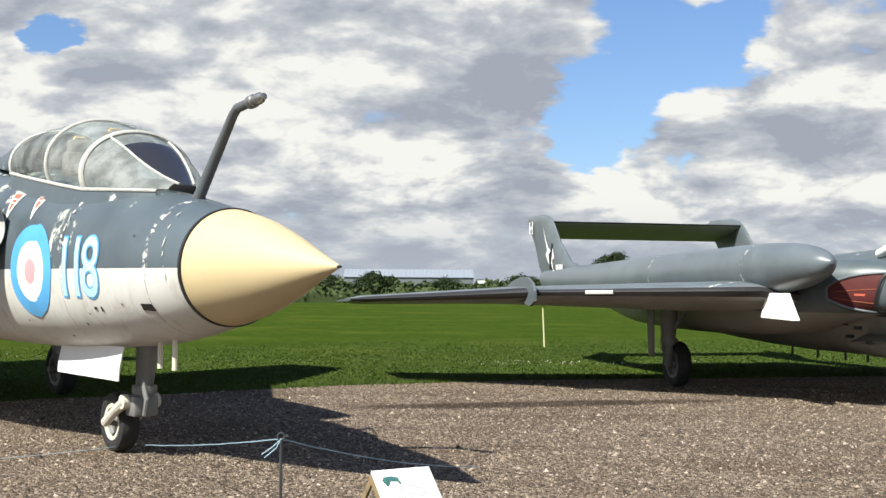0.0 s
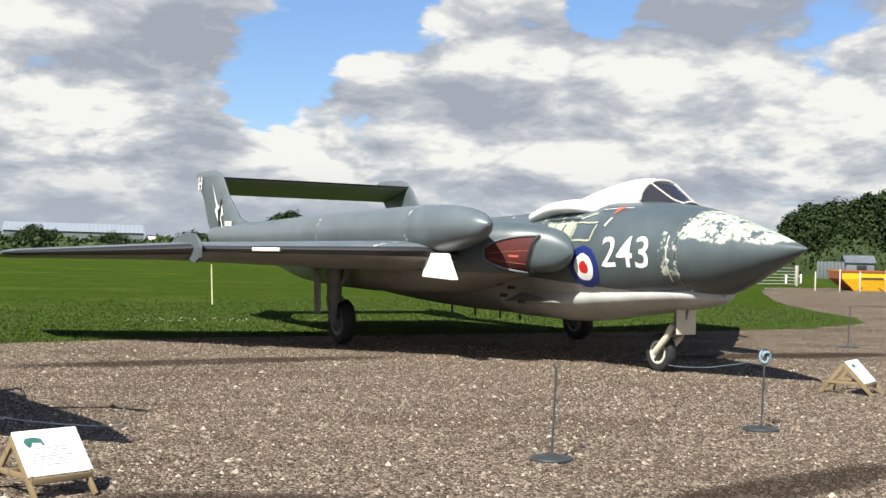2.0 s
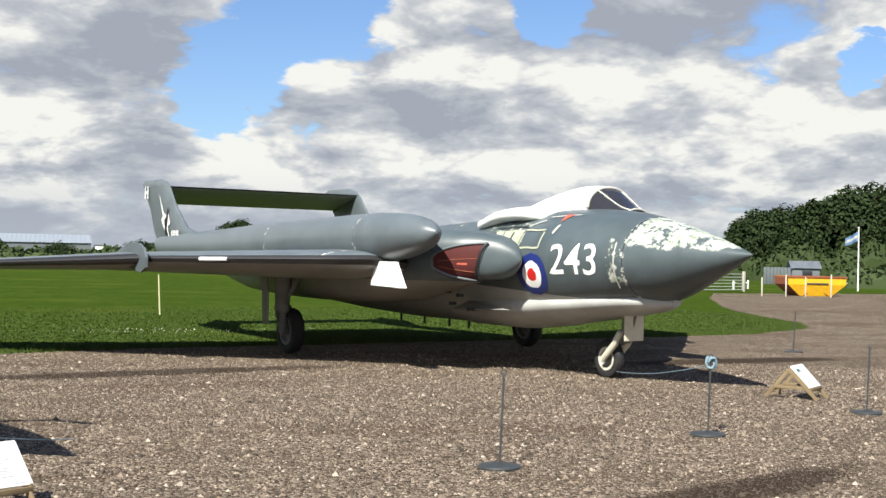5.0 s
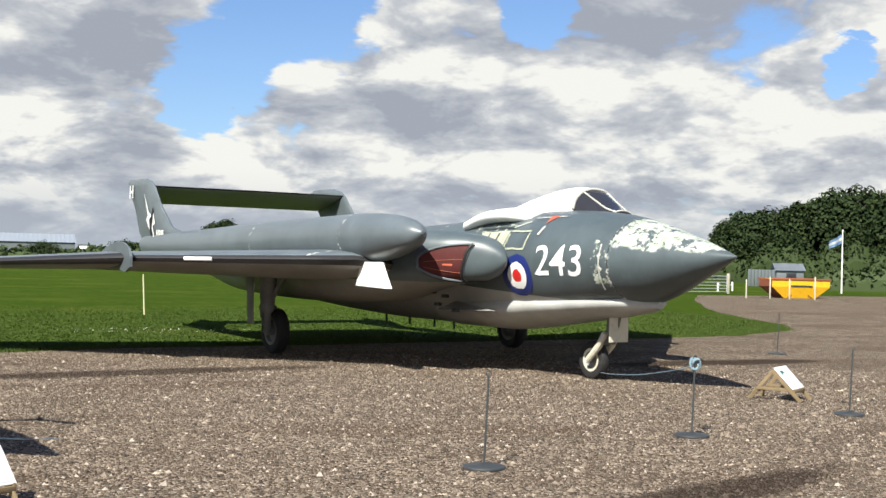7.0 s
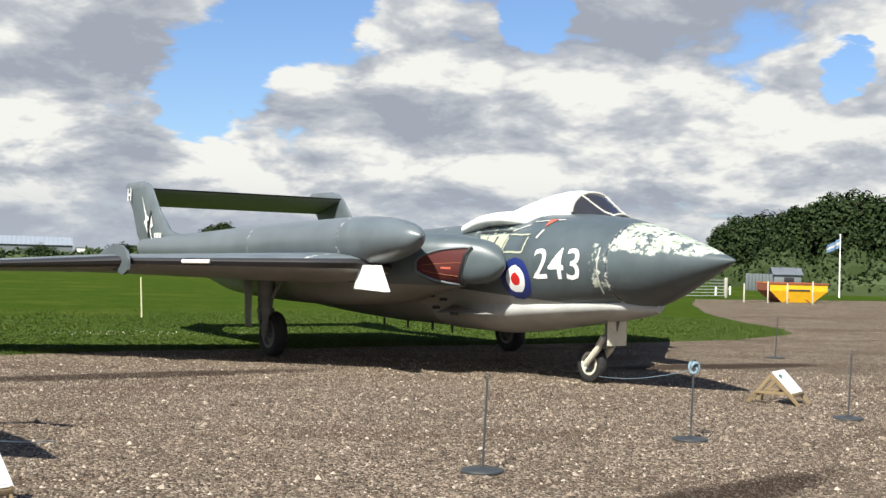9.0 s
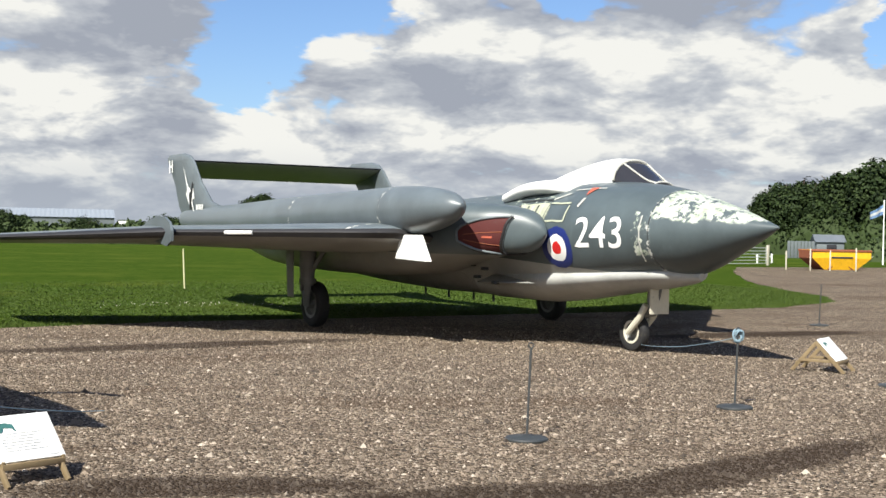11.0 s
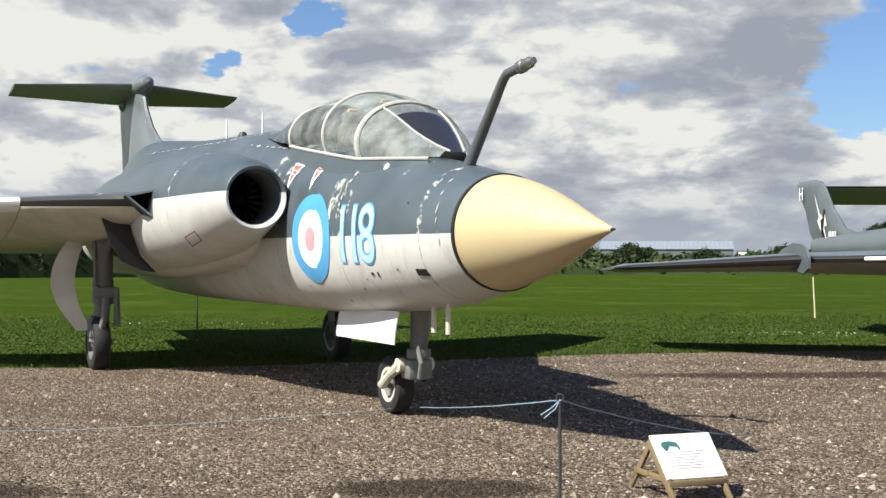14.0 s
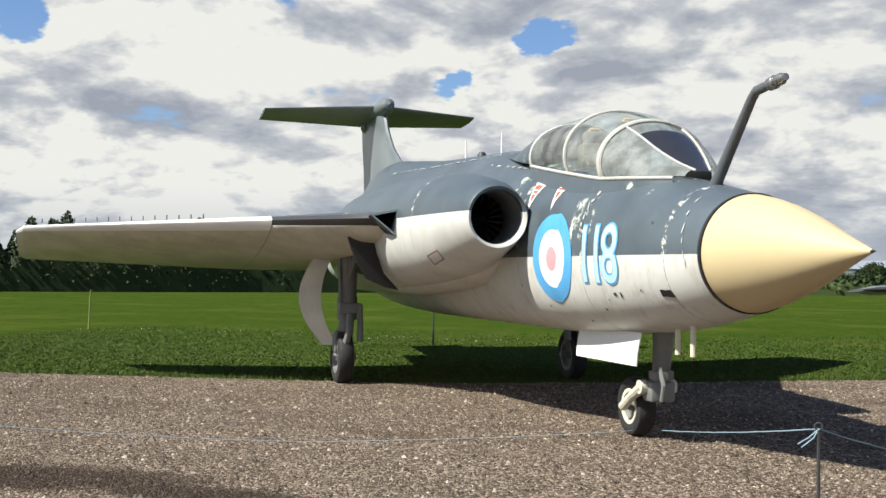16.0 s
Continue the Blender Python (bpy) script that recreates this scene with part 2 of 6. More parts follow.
def grass_mat():
    m, g, b = material("mown_grass")
    v = obj(g)
    fine = g.noise(v, 38.0, 5.0, 0.7)
    mid = g.noise(v, 1.6, 6.0, 0.6)
    c = g.mix(g.span(fine, 0.25, 0.75), (0.015, 0.036, 0.006), (0.055, 0.086, 0.013))
    c = g.mix(g.math("MULTIPLY", g.span(mid, 0.4, 0.7), 0.4), c, (0.080, 0.102, 0.017))
    stripes = g.n("ShaderNodeTexWave", wave_type="BANDS", bands_direction="Y")
    stripes.inputs["Scale"].default_value, stripes.inputs["Distortion"].default_value, stripes.inputs["Detail"].default_value = 0.06, 1.2, 2.0
    g.put(stripes.inputs["Vector"], v)
    c = g.mix(g.math("MULTIPLY", stripes.outputs["Fac"], 0.38), c, (0.030, 0.058, 0.008))
    c = g.mix(g.math("MULTIPLY", g.span(g.noise(v, 0.22, 5.0), 0.5, 0.75), 0.45), c, (0.105, 0.116, 0.022))
    g.put(b.inputs["Base Color"], c)
    b.inputs["Roughness"].default_value = 0.95
    b.inputs["Specular IOR Level"].default_value = 0.0
    bump(g, b, fine, 0.7, 0.04)
    return m


def leaf_mat(name, dark, light):
    m, g, b = material(name)
    r = g.n("ShaderNodeNewGeometry").outputs["Random Per Island"]
    c = g.mix(r, dark, light)
    c = g.mix(g.math("MULTIPLY", g.noise(obj(g), 0.35, 3.0), 0.5), c, dark)
    g.put(b.inputs["Base Color"], c)
    b.inputs["Roughness"].default_value = 0.7
    b.inputs["Specular IOR Level"].default_value = 0.2
    return m


MAT = {
    "gravel": gravel_mat(),
    "grass": grass_mat(),
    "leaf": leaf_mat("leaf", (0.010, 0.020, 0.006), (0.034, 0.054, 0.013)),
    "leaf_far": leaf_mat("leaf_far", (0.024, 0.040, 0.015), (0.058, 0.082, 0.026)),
    "bark": plain("bark", (0.10, 0.08, 0.06), 0.9, bumpy=0.6),
    "rubber": plain("rubber", (0.018, 0.018, 0.019), 0.75, vary=0.35, dirt=(0.10, 0.085, 0.065), dirty=0.4),
    "gear": plain("gear_grey", (0.17, 0.175, 0.17), 0.45, vary=0.3, dirty=0.5),
    "gear_white": plain("gear_white", (0.64, 0.61, 0.50), 0.45, dirty=0.4),
    "white": plain("white_paint", (0.82, 0.82, 0.80), 0.4, vary=0.06, dirty=0.12),
    "blue_grey": plain("blue_grey_paint", (0.09, 0.10, 0.11), 0.5),
    "black": plain("black_paint", (0.012, 0.012, 0.013), 0.5, dirty=0.1),
    "le_black": plain("deicer_black", (0.022, 0.021, 0.022), 0.45, dirty=0.3),
    "radome": plain("radome_cream", (0.56, 0.455, 0.265), 0.45, vary=0.10, scale=1.6, bumpy=0.05, dirt=(0.35, 0.25, 0.12), dirty=0.18),
    "red": plain("red_board", (0.075, 0.008, 0.007), 0.75, dirty=0.4),
    "steel": plain("steel", (0.30, 0.30, 0.30), 0.4, 0.8),
    "iron": plain("painted_iron", (0.035, 0.04, 0.042), 0.55),
    "wood": plain("weathered_wood", (0.22, 0.16, 0.085), 0.8, vary=0.35, scale=9.0, bumpy=0.4),
    "rope": plain("blue_rope", (0.22, 0.32, 0.38), 0.8),
    "canvas": plain("white_cover", (0.80, 0.80, 0.77), 0.75, vary=0.08, scale=3.0, bumpy=0.3, dirty=0.2),
    "sealant": plain("sealant", (0.50, 0.50, 0.46), 0.7, vary=0.35, scale=16, bumpy=0.5, dirty=0.5),
    "roundel_blue": plain("roundel_blue", (0.016, 0.03, 0.16), 0.4, dirty=0.1),
    "faded_blue": plain("faded_blue", (0.09, 0.36, 0.68), 0.45, dirty=0.1),
    "pale_blue": plain("pale_blue", (0.42, 0.68, 0.82), 0.45, dirty=0.1),
    "roundel_red": plain("roundel_red", (0.55, 0.02, 0.02), 0.4, dirty=0.1),
    "pink": plain("faded_pink", (0.72, 0.33, 0.36), 0.5, dirty=0.1),
    "orange": plain("stencil_red", (0.52, 0.12, 0.07), 0.5),
    "yellow": plain("skip_yellow", (0.75, 0.42, 0.015), 0.5, dirty=0.4),
    "rust": plain("rust", (0.24, 0.07, 0.03), 0.8, dirty=0.4),
    "roof": plain("shed_roof", (0.24, 0.27, 0.31), 0.5, vary=0.1, scale=0.3),
    "cladding": plain("cladding", (0.13, 0.15, 0.16), 0.6, vary=0.1, scale=0.3),
    # tailplane underside, tinted with the light thrown up by the grass
    "tail_grass_bounce": plain("pale_underside", (0.26, 0.26, 0.22), 0.5, dirty=0.35),
    "bare_primer": plain("bare_primer", (0.42, 0.44, 0.33), 0.7, vary=0.4, scale=12, bumpy=0.4, dirty=0.5),
    "glass": glass_mat("canopy_glass"),
    "screen": glass_mat("windscreen_glass", (0.35, 0.42, 0.44), 0.05, 0.45),
    "rain": plain("dark_screen", (0.03, 0.03, 0.035), 0.15, dirty=0.2),
    "interior": plain("cockpit_black", (0.03, 0.032, 0.034), 0.7),
    "seat": plain("seat_padding", (0.10, 0.085, 0.06), 0.8),
    "fan": plain("compressor", (0.03, 0.03, 0.03), 0.35, 0.7),
    "b_body": livery("strike_livery", DARK_GREY, OFF_WHITE, 1.815, 0.7, [(0.10, 0.26, 1.7, 2.4), (0.42, 0.56, 2.05, 2.7), (-1.75, -1.45, 2.2, 2.9), (1.2, 1.32, 2.3, 2.6)], 0.45, joints=(-1.78, -0.35, 1.25), streak=0.45),
    "b_nacelle": livery("strike_nacelle_livery", DARK_GREY, OFF_WHITE, 2.30, 0.0, None, 0.42, joints=(2.6,), streak=0.25),
    "b_upper": livery("strike_upper_livery", DARK_GREY, DARK_GREY, -5.0, 0.2, None, 0.4, joints=(4.2, 7.0)),
    "b_fin": livery("strike_fin_livery", (0.14, 0.16, 0.17), OFF_WHITE, -5.0, 0.1, None, 0.35),
    "v_body": livery("fighter_livery", GREY, (0.40, 0.405, 0.39), 1.155, 0.62, [(-2.05, -0.95, 1.70, 2.3), (0.78, 1.04, 1.35, 2.0)], 0.38, joints=(-1.06, 3.2), slope=0.06, chip_scale=8.0),
    "v_nose": livery("fighter_nose_livery", GREY, GREY, -5.0, 1.06, [(1.00, 2.66, 1.84, 2.6)], 0.38, joints=(-1.06,), chip_scale=8.0),
    "v_upper": livery("fighter_upper_livery", (0.105, 0.126, 0.138), OFF_WHITE, -5.0, 0.0, None, 0.36, joints=(2.6, 6.0)),
    # lower coat: dirty white, with the shade under the housing in its colour
    "v_nacelle": livery("fighter_nacelle_livery", GREY, SHADED_DIRTY_WHITE, 1.33, 0.0, None, 0.38, streak=0.6),
    "v_chin": livery("fighter_chin", (0.40, 0.405, 0.39), (0.40, 0.405, 0.39), -5.0, 0.0, None, 0.45, streak=0.5),
    # dirty white again, darkened for the shade below the wings
    "v_under": livery("fighter_underside", SHADED_DIRTY_WHITE, SHADED_DIRTY_WHITE, -5.0, 0.0, None, 0.5, streak=0.6),
    "b_under": livery("strike_underside", (0.58, 0.56, 0.48), OFF_WHITE, -5.0, 0.0, None, 0.5, joints=(6.6, 8.2)),
}


# ---- mesh helpers ----
def link(name, bm, mats, parent=None, label="", smooth=True, sharp=35):
    me = bpy.data.meshes.new(name)
    bm.normal_update()
    if smooth:
        for f in bm.faces:
            f.smooth = True
        for e in bm.edges:
            if len(e.link_faces) == 2 and e.calc_face_angle(0) > radians(sharp):
                e.smooth = False
    bm.to_mesh(me)
    bm.free()
    for k in mats if isinstance(mats, (list, tuple)) else [mats]:
        me.materials.append(MAT[k])
    ob = new(name, me)
    if parent is not None:
        ob.parent = parent
    if label:
        ob["label"] = label
    return ob


def part(name, bm, mats, parent, label="", smooth=True, sharp=35):
    return link(name, bm, mats, parent, label, smooth, sharp)


def thing(name, m, label, category, group="", kind=""):
    e = new(name)
    e.matrix_basis = m
    return tagged(e, label, category, group, kind)


def box(bm, x0, x1, y0, y1, z0, z1, m=None, bevel=0.0):
    got = bmesh.ops.create_cube(bm, size=1.0)
    vs = got["verts"]
    for v in vs:
        v.co = Vector(((x0 + x1) / 2 + v.co.x * (x1 - x0), (y0 + y1) / 2 + v.co.y * (y1 - y0), (z0 + z1) / 2 + v.co.z * (z1 - z0)))
    if bevel:
        es = list({e for v in vs for e in v.link_edges})
        got = bmesh.ops.bevel(bm, geom=es, offset=bevel, segments=2, affect="EDGES", profile=0.5)
        vs = list({v for f in got["faces"] for v in f.verts})
    if m is not None:
        for v in vs:
            v.co = m @ v.co
    return vs


def tube(bm, pts, radii, n=12, caps=True):
    """A round bar through pts."""
    pts = [Vector(p) for p in pts]
    radii = radii if isinstance(radii, (list, tuple)) else [radii] * len(pts)
    rings, side = [], None
    for i, p in enumerate(pts):
        d = (pts[min(i + 1, len(pts) - 1)] - pts[max(i - 1, 0)]).normalized()
        if side is None:
            side = d.orthogonal().normalized()
        side = (side - d * side.dot(d)).normalized()
        other = d.cross(side)
        rings.append([bm.verts.new(p + (side * math.cos(a) + other * math.sin(a)) * radii[i]) for a in (2 * math.pi * k / n for k in range(n))])
    for r0, r1 in zip(rings, rings[1:]):
        for k in range(n):
            bm.faces.new((r0[k], r0[(k + 1) % n], r1[(k + 1) % n], r1[k]))
    if caps:
        bm.faces.new(rings[0][::-1])
        bm.faces.new(rings[-1])
    return rings


def lathe(bm, profile, origin, axis, n=32, closed=False):
    """Turn a profile of (distance along the axis, radius) about an axis."""
    axis = Vector(axis).normalized()
    a = axis.orthogonal().normalized()
    b = axis.cross(a)
    o = Vector(origin)
    rings = [[bm.verts.new(o + axis * h + (a * math.cos(t) + b * math.sin(t)) * max(r, 1e-4)) for t in (2 * math.pi * k / n for k in range(n))] for h, r in profile]
    pairs = list(zip(rings, rings[1:])) + ([(rings[-1], rings[0])] if closed else [])
    for r0, r1 in pairs:
        for k in range(n):
            bm.faces.new((r0[k], r0[(k + 1) % n], r1[(k + 1) % n], r1[k]))
    return rings


def at(s, l, z):
    """Aircraft axes: s metres aft of the nose wheel, l metres to starboard, z up."""
    return Vector((-s, -l, z))


class Body:
    """A body lofted through sections (s, half width, bottom, top, squareness, l of its axis)."""

    def __init__(self, secs):
        self.secs = [tuple(c) + (2.0, 0.0)[len(c) - 4:] if len(c) < 6 else tuple(c) for c in secs]

    def sec(self, s):
        q = self.secs
        i = max(0, min(len(q) - 2, sum(1 for c in q if c[0] <= s) - 1))
        out = []
        for k in range(1, 6):
            p0, p1, p2, p3 = q[max(i - 1, 0)], q[i], q[i + 1], q[min(i + 2, len(q) - 1)]
            h = p2[0] - p1[0]
            t = (s - p1[0]) / h
            m1 = (p2[k] - p0[k]) / (p2[0] - p0[0]) * h
            m2 = (p3[k] - p1[k]) / (p3[0] - p1[0]) * h
            d = p2[k] - p1[k]
            if d == 0:
                m1 = m2 = 0
            else:
                m1 = d * max(0, min(3, m1 / d))
                m2 = d * max(0, min(3, m2 / d))
            t2, t3 = t * t, t * t * t
            out.append((2 * t3 - 3 * t2 + 1) * p1[k] + (t3 - 2 * t2 + t) * m1 + (-2 * t3 + 3 * t2) * p2[k] + (t3 - t2) * m2)
        return out

    def point(self, s, a, off=0.0):
        """a: angle from straight up towards starboard."""
        w, zb, zt, e, l0 = self.sec(s)
        c, sn = math.cos(a), math.sin(a)
        x = math.copysign(abs(sn) ** (2 / e), sn) * (w + off)
        z = math.copysign(abs(c) ** (2 / e), c) * ((zt - zb) / 2 + off)
        return at(s, l0 + x, (zt + zb) / 2 + z)

    def wrap(self, s, arc, z_ref, off=0.006, side=1):
        """The point arc metres up the skin from height z_ref, on the starboard side (side 1) or port (-1)."""
        best, prev, total, pts = None, None, 0.0, []
        for k in range(161):
            a = math.pi * (0.02 + 0.96 * k / 160) * side
            p = self.point(s, a, off)
            if prev is not None:
                total += (p - prev).length
            pts.append((total, p))
            prev = p
        ref = min(pts, key=lambda tp: abs(tp[1].z - z_ref))[0]
        want = ref - arc
        for (t0, p0), (t1, p1) in zip(pts, pts[1:]):
            if t0 <= want <= t1:
                return p0.lerp(p1, (want - t0) / max(t1 - t0, 1e-9))
        return pts[0][1] if want < 0 else pts[-1][1]

    def mesh(self, s0, s1, step=0.12, n=56, cap0=True, cap1=True, keep=None):
        bm = bmesh.new()
        count = max(2, int((s1 - s0) / step) + 1)
        rings = []
        for i in range(count):
            s = s0 + (s1 - s0) * i / (count - 1)
            rings.append([bm.verts.new(self.point(s, 2 * math.pi * k / n)) for k in range(n)])
        for r0, r1 in zip(rings, rings[1:]):
            for k in range(n):
                if keep is None or keep(sum((v.co for v in (r0[k], r0[(k + 1) % n], r1[(k + 1) % n], r1[k])), Vector()) / 4):
                    bm.faces.new((r0[k], r1[k], r1[(k + 1) % n], r0[(k + 1) % n]))
        if cap0:
            bm.faces.new(rings[0])
        if cap1:
            bm.faces.new(rings[-1][::-1])
        bmesh.ops.recalc_face_normals(bm, faces=bm.faces)
        return bm


def airfoil(n=14, thick=0.12):
    """Upper then lower outline from the trailing edge round the nose, as (chord fraction, height)."""
    pts = []
    for i in range(2 * n):
        a = 2 * math.pi * i / (2 * n)
        x = 0.5 * (1 + math.cos(a))
        y = 5 * thick * (0.2969 * math.sqrt(x) - 0.126 * x - 0.3516 * x * x + 0.2843 * x ** 3 - 0.1015 * x ** 4)
        pts.append((x, y + 0.0015 if a <= math.pi else -y - 0.0015))
    return pts


def wing(bm, stations, up=Vector((0, 0, 1)), nose_band=0.0, n=14, bands=1):
    """Loft an aerofoil through stations (leading edge, trailing edge, thickness ratio). Slots: 0 upper, 1 lower, 2 leading edge."""
    full = []
    for (a, b), k in [(p, j) for p in zip(stations, stations[1:]) for j in range(bands)]:
        t = k / bands
        full.append((a[0].lerp(b[0], t), a[1].lerp(b[1], t), a[2] * (1 - t) + b[2] * t))
    full.append(stations[-1])
    rings = []
    for le, te, th in full:
        chord = te - le
        rings.append(([bm.verts.new(le + chord * x + up * y * chord.length) for x, y in airfoil(n, th)], chord.length))
    m = 2 * n
    for (r0, _), (r1, _) in zip(rings, rings[1:]):
        for k in range(m):
            f = bm.faces.new((r0[k], r0[(k + 1) % m], r1[(k + 1) % m], r1[k]))
            x = sum(airfoil(n, 0.1)[j % m][0] for j in (k, k + 1)) / 2
            f.material_index = 2 if (nose_band and x < nose_band) else (0 if k < n else 1)
    for f in (bm.faces.new(rings[0][0][::-1]), bm.faces.new(rings[-1][0])):
        f.material_index = 0
    bmesh.ops.recalc_face_normals(bm, faces=bm.faces)


def letters(text, size, weight=0.0, fine=0.05, spacing=1.0):
    """Flat mesh of built-in letters, centred, subdivided so that it can follow a curved skin."""
    cu = bpy.data.curves.new("letters", "FONT")
    cu.body, cu.size, cu.offset, cu.align_x, cu.align_y, cu.resolution_u = text, size, weight, "CENTER", "CENTER", 6
    cu.space_character = spacing
    ob = bpy.data.objects.new("letters", cu)
    scene.collection.objects.link(ob)
    bpy.context.view_layer.update()
    me = bpy.data.meshes.new_from_object(ob.evaluated_get(bpy.context.evaluated_depsgraph_get()))
    bm = bmesh.new()
    bm.from_mesh(me)
    bpy.data.objects.remove(ob)
    bpy.data.meshes.remove(me)
    bpy.data.curves.remove(cu)
    bmesh.ops.remove_doubles(bm, verts=bm.verts, dist=1e-5)
    bmesh.ops.triangulate(bm, faces=bm.faces)
    for _ in range(4):
        es = [e for e in bm.edges if e.calc_length() > fine]
        if not es:
            break
        bmesh.ops.subdivide_edges(bm, edges=es, cuts=1)
        bmesh.ops.triangulate(bm, faces=bm.faces)
    return bm


def lay(bm, f):
    for v in bm.verts:
        v.co = f(v.co.x, v.co.y)
    return bm


def disc(r0, r1, n=48, k=4):
    bm = bmesh.new()
    rings = []
    for i in range(k + 1):
        r = r0 + (r1 - r0) * i / k
        rings.append([bm.verts.new((r * math.cos(2 * math.pi * j / n), r * math.sin(2 * math.pi * j / n), 0)) for j in range(n)] if r > 0 else [bm.verts.new((0, 0, 0))])
    for a, b in zip(rings, rings[1:]):
        for j in range(n):
            if len(a) == 1:
                bm.faces.new((a[0], b[j], b[(j + 1) % n]))
            else:
                bm.faces.new((a[j], b[j], b[(j + 1) % n], a[(j + 1) % n]))
    return bm


def polygon(pts, cuts=3):
    bm = bmesh.new()
    bm.faces.new([bm.verts.new((x, y, 0)) for x, y in pts])
    bmesh.ops.triangulate(bm, faces=bm.faces)
    bmesh.ops.subdivide_edges(bm, edges=bm.edges, cuts=cuts, use_grid_fill=True)
    return bm


def wheel(parent, hub, axle, radius, width, tyre="rubber", rim="gear_white", rim_label=""):
    """A wheel about an axle direction: tyre, with a dished rim inside it."""
    a = Vector(axle).normalized()
    bm = bmesh.new()
    w, r = width / 2, radius
    prof = [(-w * 0.72, r * 0.56), (-w * 0.95, r * 0.68), (-w, r * 0.8), (-w * 0.86, r * 0.93), (-w * 0.5, r * 0.99), (0, r), (w * 0.5, r * 0.99), (w * 0.86, r * 0.93), (w, r * 0.8), (w * 0.95, r * 0.68), (w * 0.72, r * 0.56)]
    lathe(bm, prof, hub, a, 36, closed=True)
    bmesh.ops.recalc_face_normals(bm, faces=bm.faces)
    t = part("tyre", bm, tyre, parent)
    bm = bmesh.new()
    prof = [(-w * 0.74, 0.0), (-w * 0.76, r * 0.14), (-w * 0.4, r * 0.17), (-w * 0.35, r * 0.42), (-w * 0.8, r * 0.5), (-w * 0.8, r * 0.57), (w * 0.8, r * 0.57), (w * 0.8, r * 0.5), (w * 0.35, r * 0.42), (w * 0.4, r * 0.17), (w * 0.76, r * 0.14), (w * 0.74, 0.0)]
    lathe(bm, prof, hub, a, 28)
    bmesh.ops.recalc_face_normals(bm, faces=bm.faces)
    part("rim", bm, "gear", t)
    for e in (-1, 1):
        bm = bmesh.new()
        lathe(bm, [(e * w * 0.70, r * 0.47), (e * w * 0.86, r * 0.48), (e * w * 0.90, r * 0.60), (e * w * 0.74, r * 0.62)], hub, a, 32, closed=True)
        bmesh.ops.recalc_face_normals(bm, faces=bm.faces)
        part("rim_flange", bm, rim, t, rim_label)
    return t


# ---- ground ----
def edge_line():
    """Where the gravel meets the grass, from the west to the tip of the grass and back north."""
    return [(-60, 12.5), (-30, 13.6), (-13.8, 15.0), (-7.9, 16.3), (-4.5, 18.2), (-1.7, 20.2), (1.5, 21.6), (6, 22.6), (10, 23.6), (13.1, 24.3), (15.8, 25.2), (18.6, 27.2), (19.9, 29.4), (20.6, 32), (22, 36), (24.6, 41.5), (29, 50), (33.5, 57.5)]


def ground():
    bm = bmesh.new()
    ring = [bm.verts.new((1800 * math.cos(2 * math.pi * k / 64), 1800 * math.sin(2 * math.pi * k / 64), 0)) for k in range(64)]
    bm.faces.new(ring)
    tagged(link("ground", bm, "grass", smooth=False), "broad mown green grass airfield", "ground", kind="structure")
    pts, rng = edge_line(), random.Random(3)
    fine = []
    for (x0, y0), (x1, y1) in zip(pts, pts[1:]):
        n = max(2, int(math.hypot(x1 - x0, y1 - y0) / 0.35))
        for i in range(n):
            t = i / n
            fine.append((x0 + (x1 - x0) * t + rng.uniform(-0.09, 0.09), y0 + (y1 - y0) * t + rng.uniform(-0.11, 0.11)))
    fine += [(33.5, 57.5), (60, 62), (60, 49), (45, 46), (41, 40), (70, 30), (70, -40), (-60, -40)]
    bm = bmesh.new()
    f = bm.faces.new([bm.verts.new((x, y, 0.012)) for x, y in fine])
    ex = bmesh.ops.extrude_face_region(bm, geom=[f])
    for v in [g for g in ex["geom"] if isinstance(g, bmesh.types.BMVert)]:
        v.co.z = -0.05
    bmesh.ops.recalc_face_normals(bm, faces=bm.faces)
    tagged(link("gravel_apron", bm, "gravel", smooth=False), "brown and grey loose gravel apron", "gravel", kind="structure")


ground()


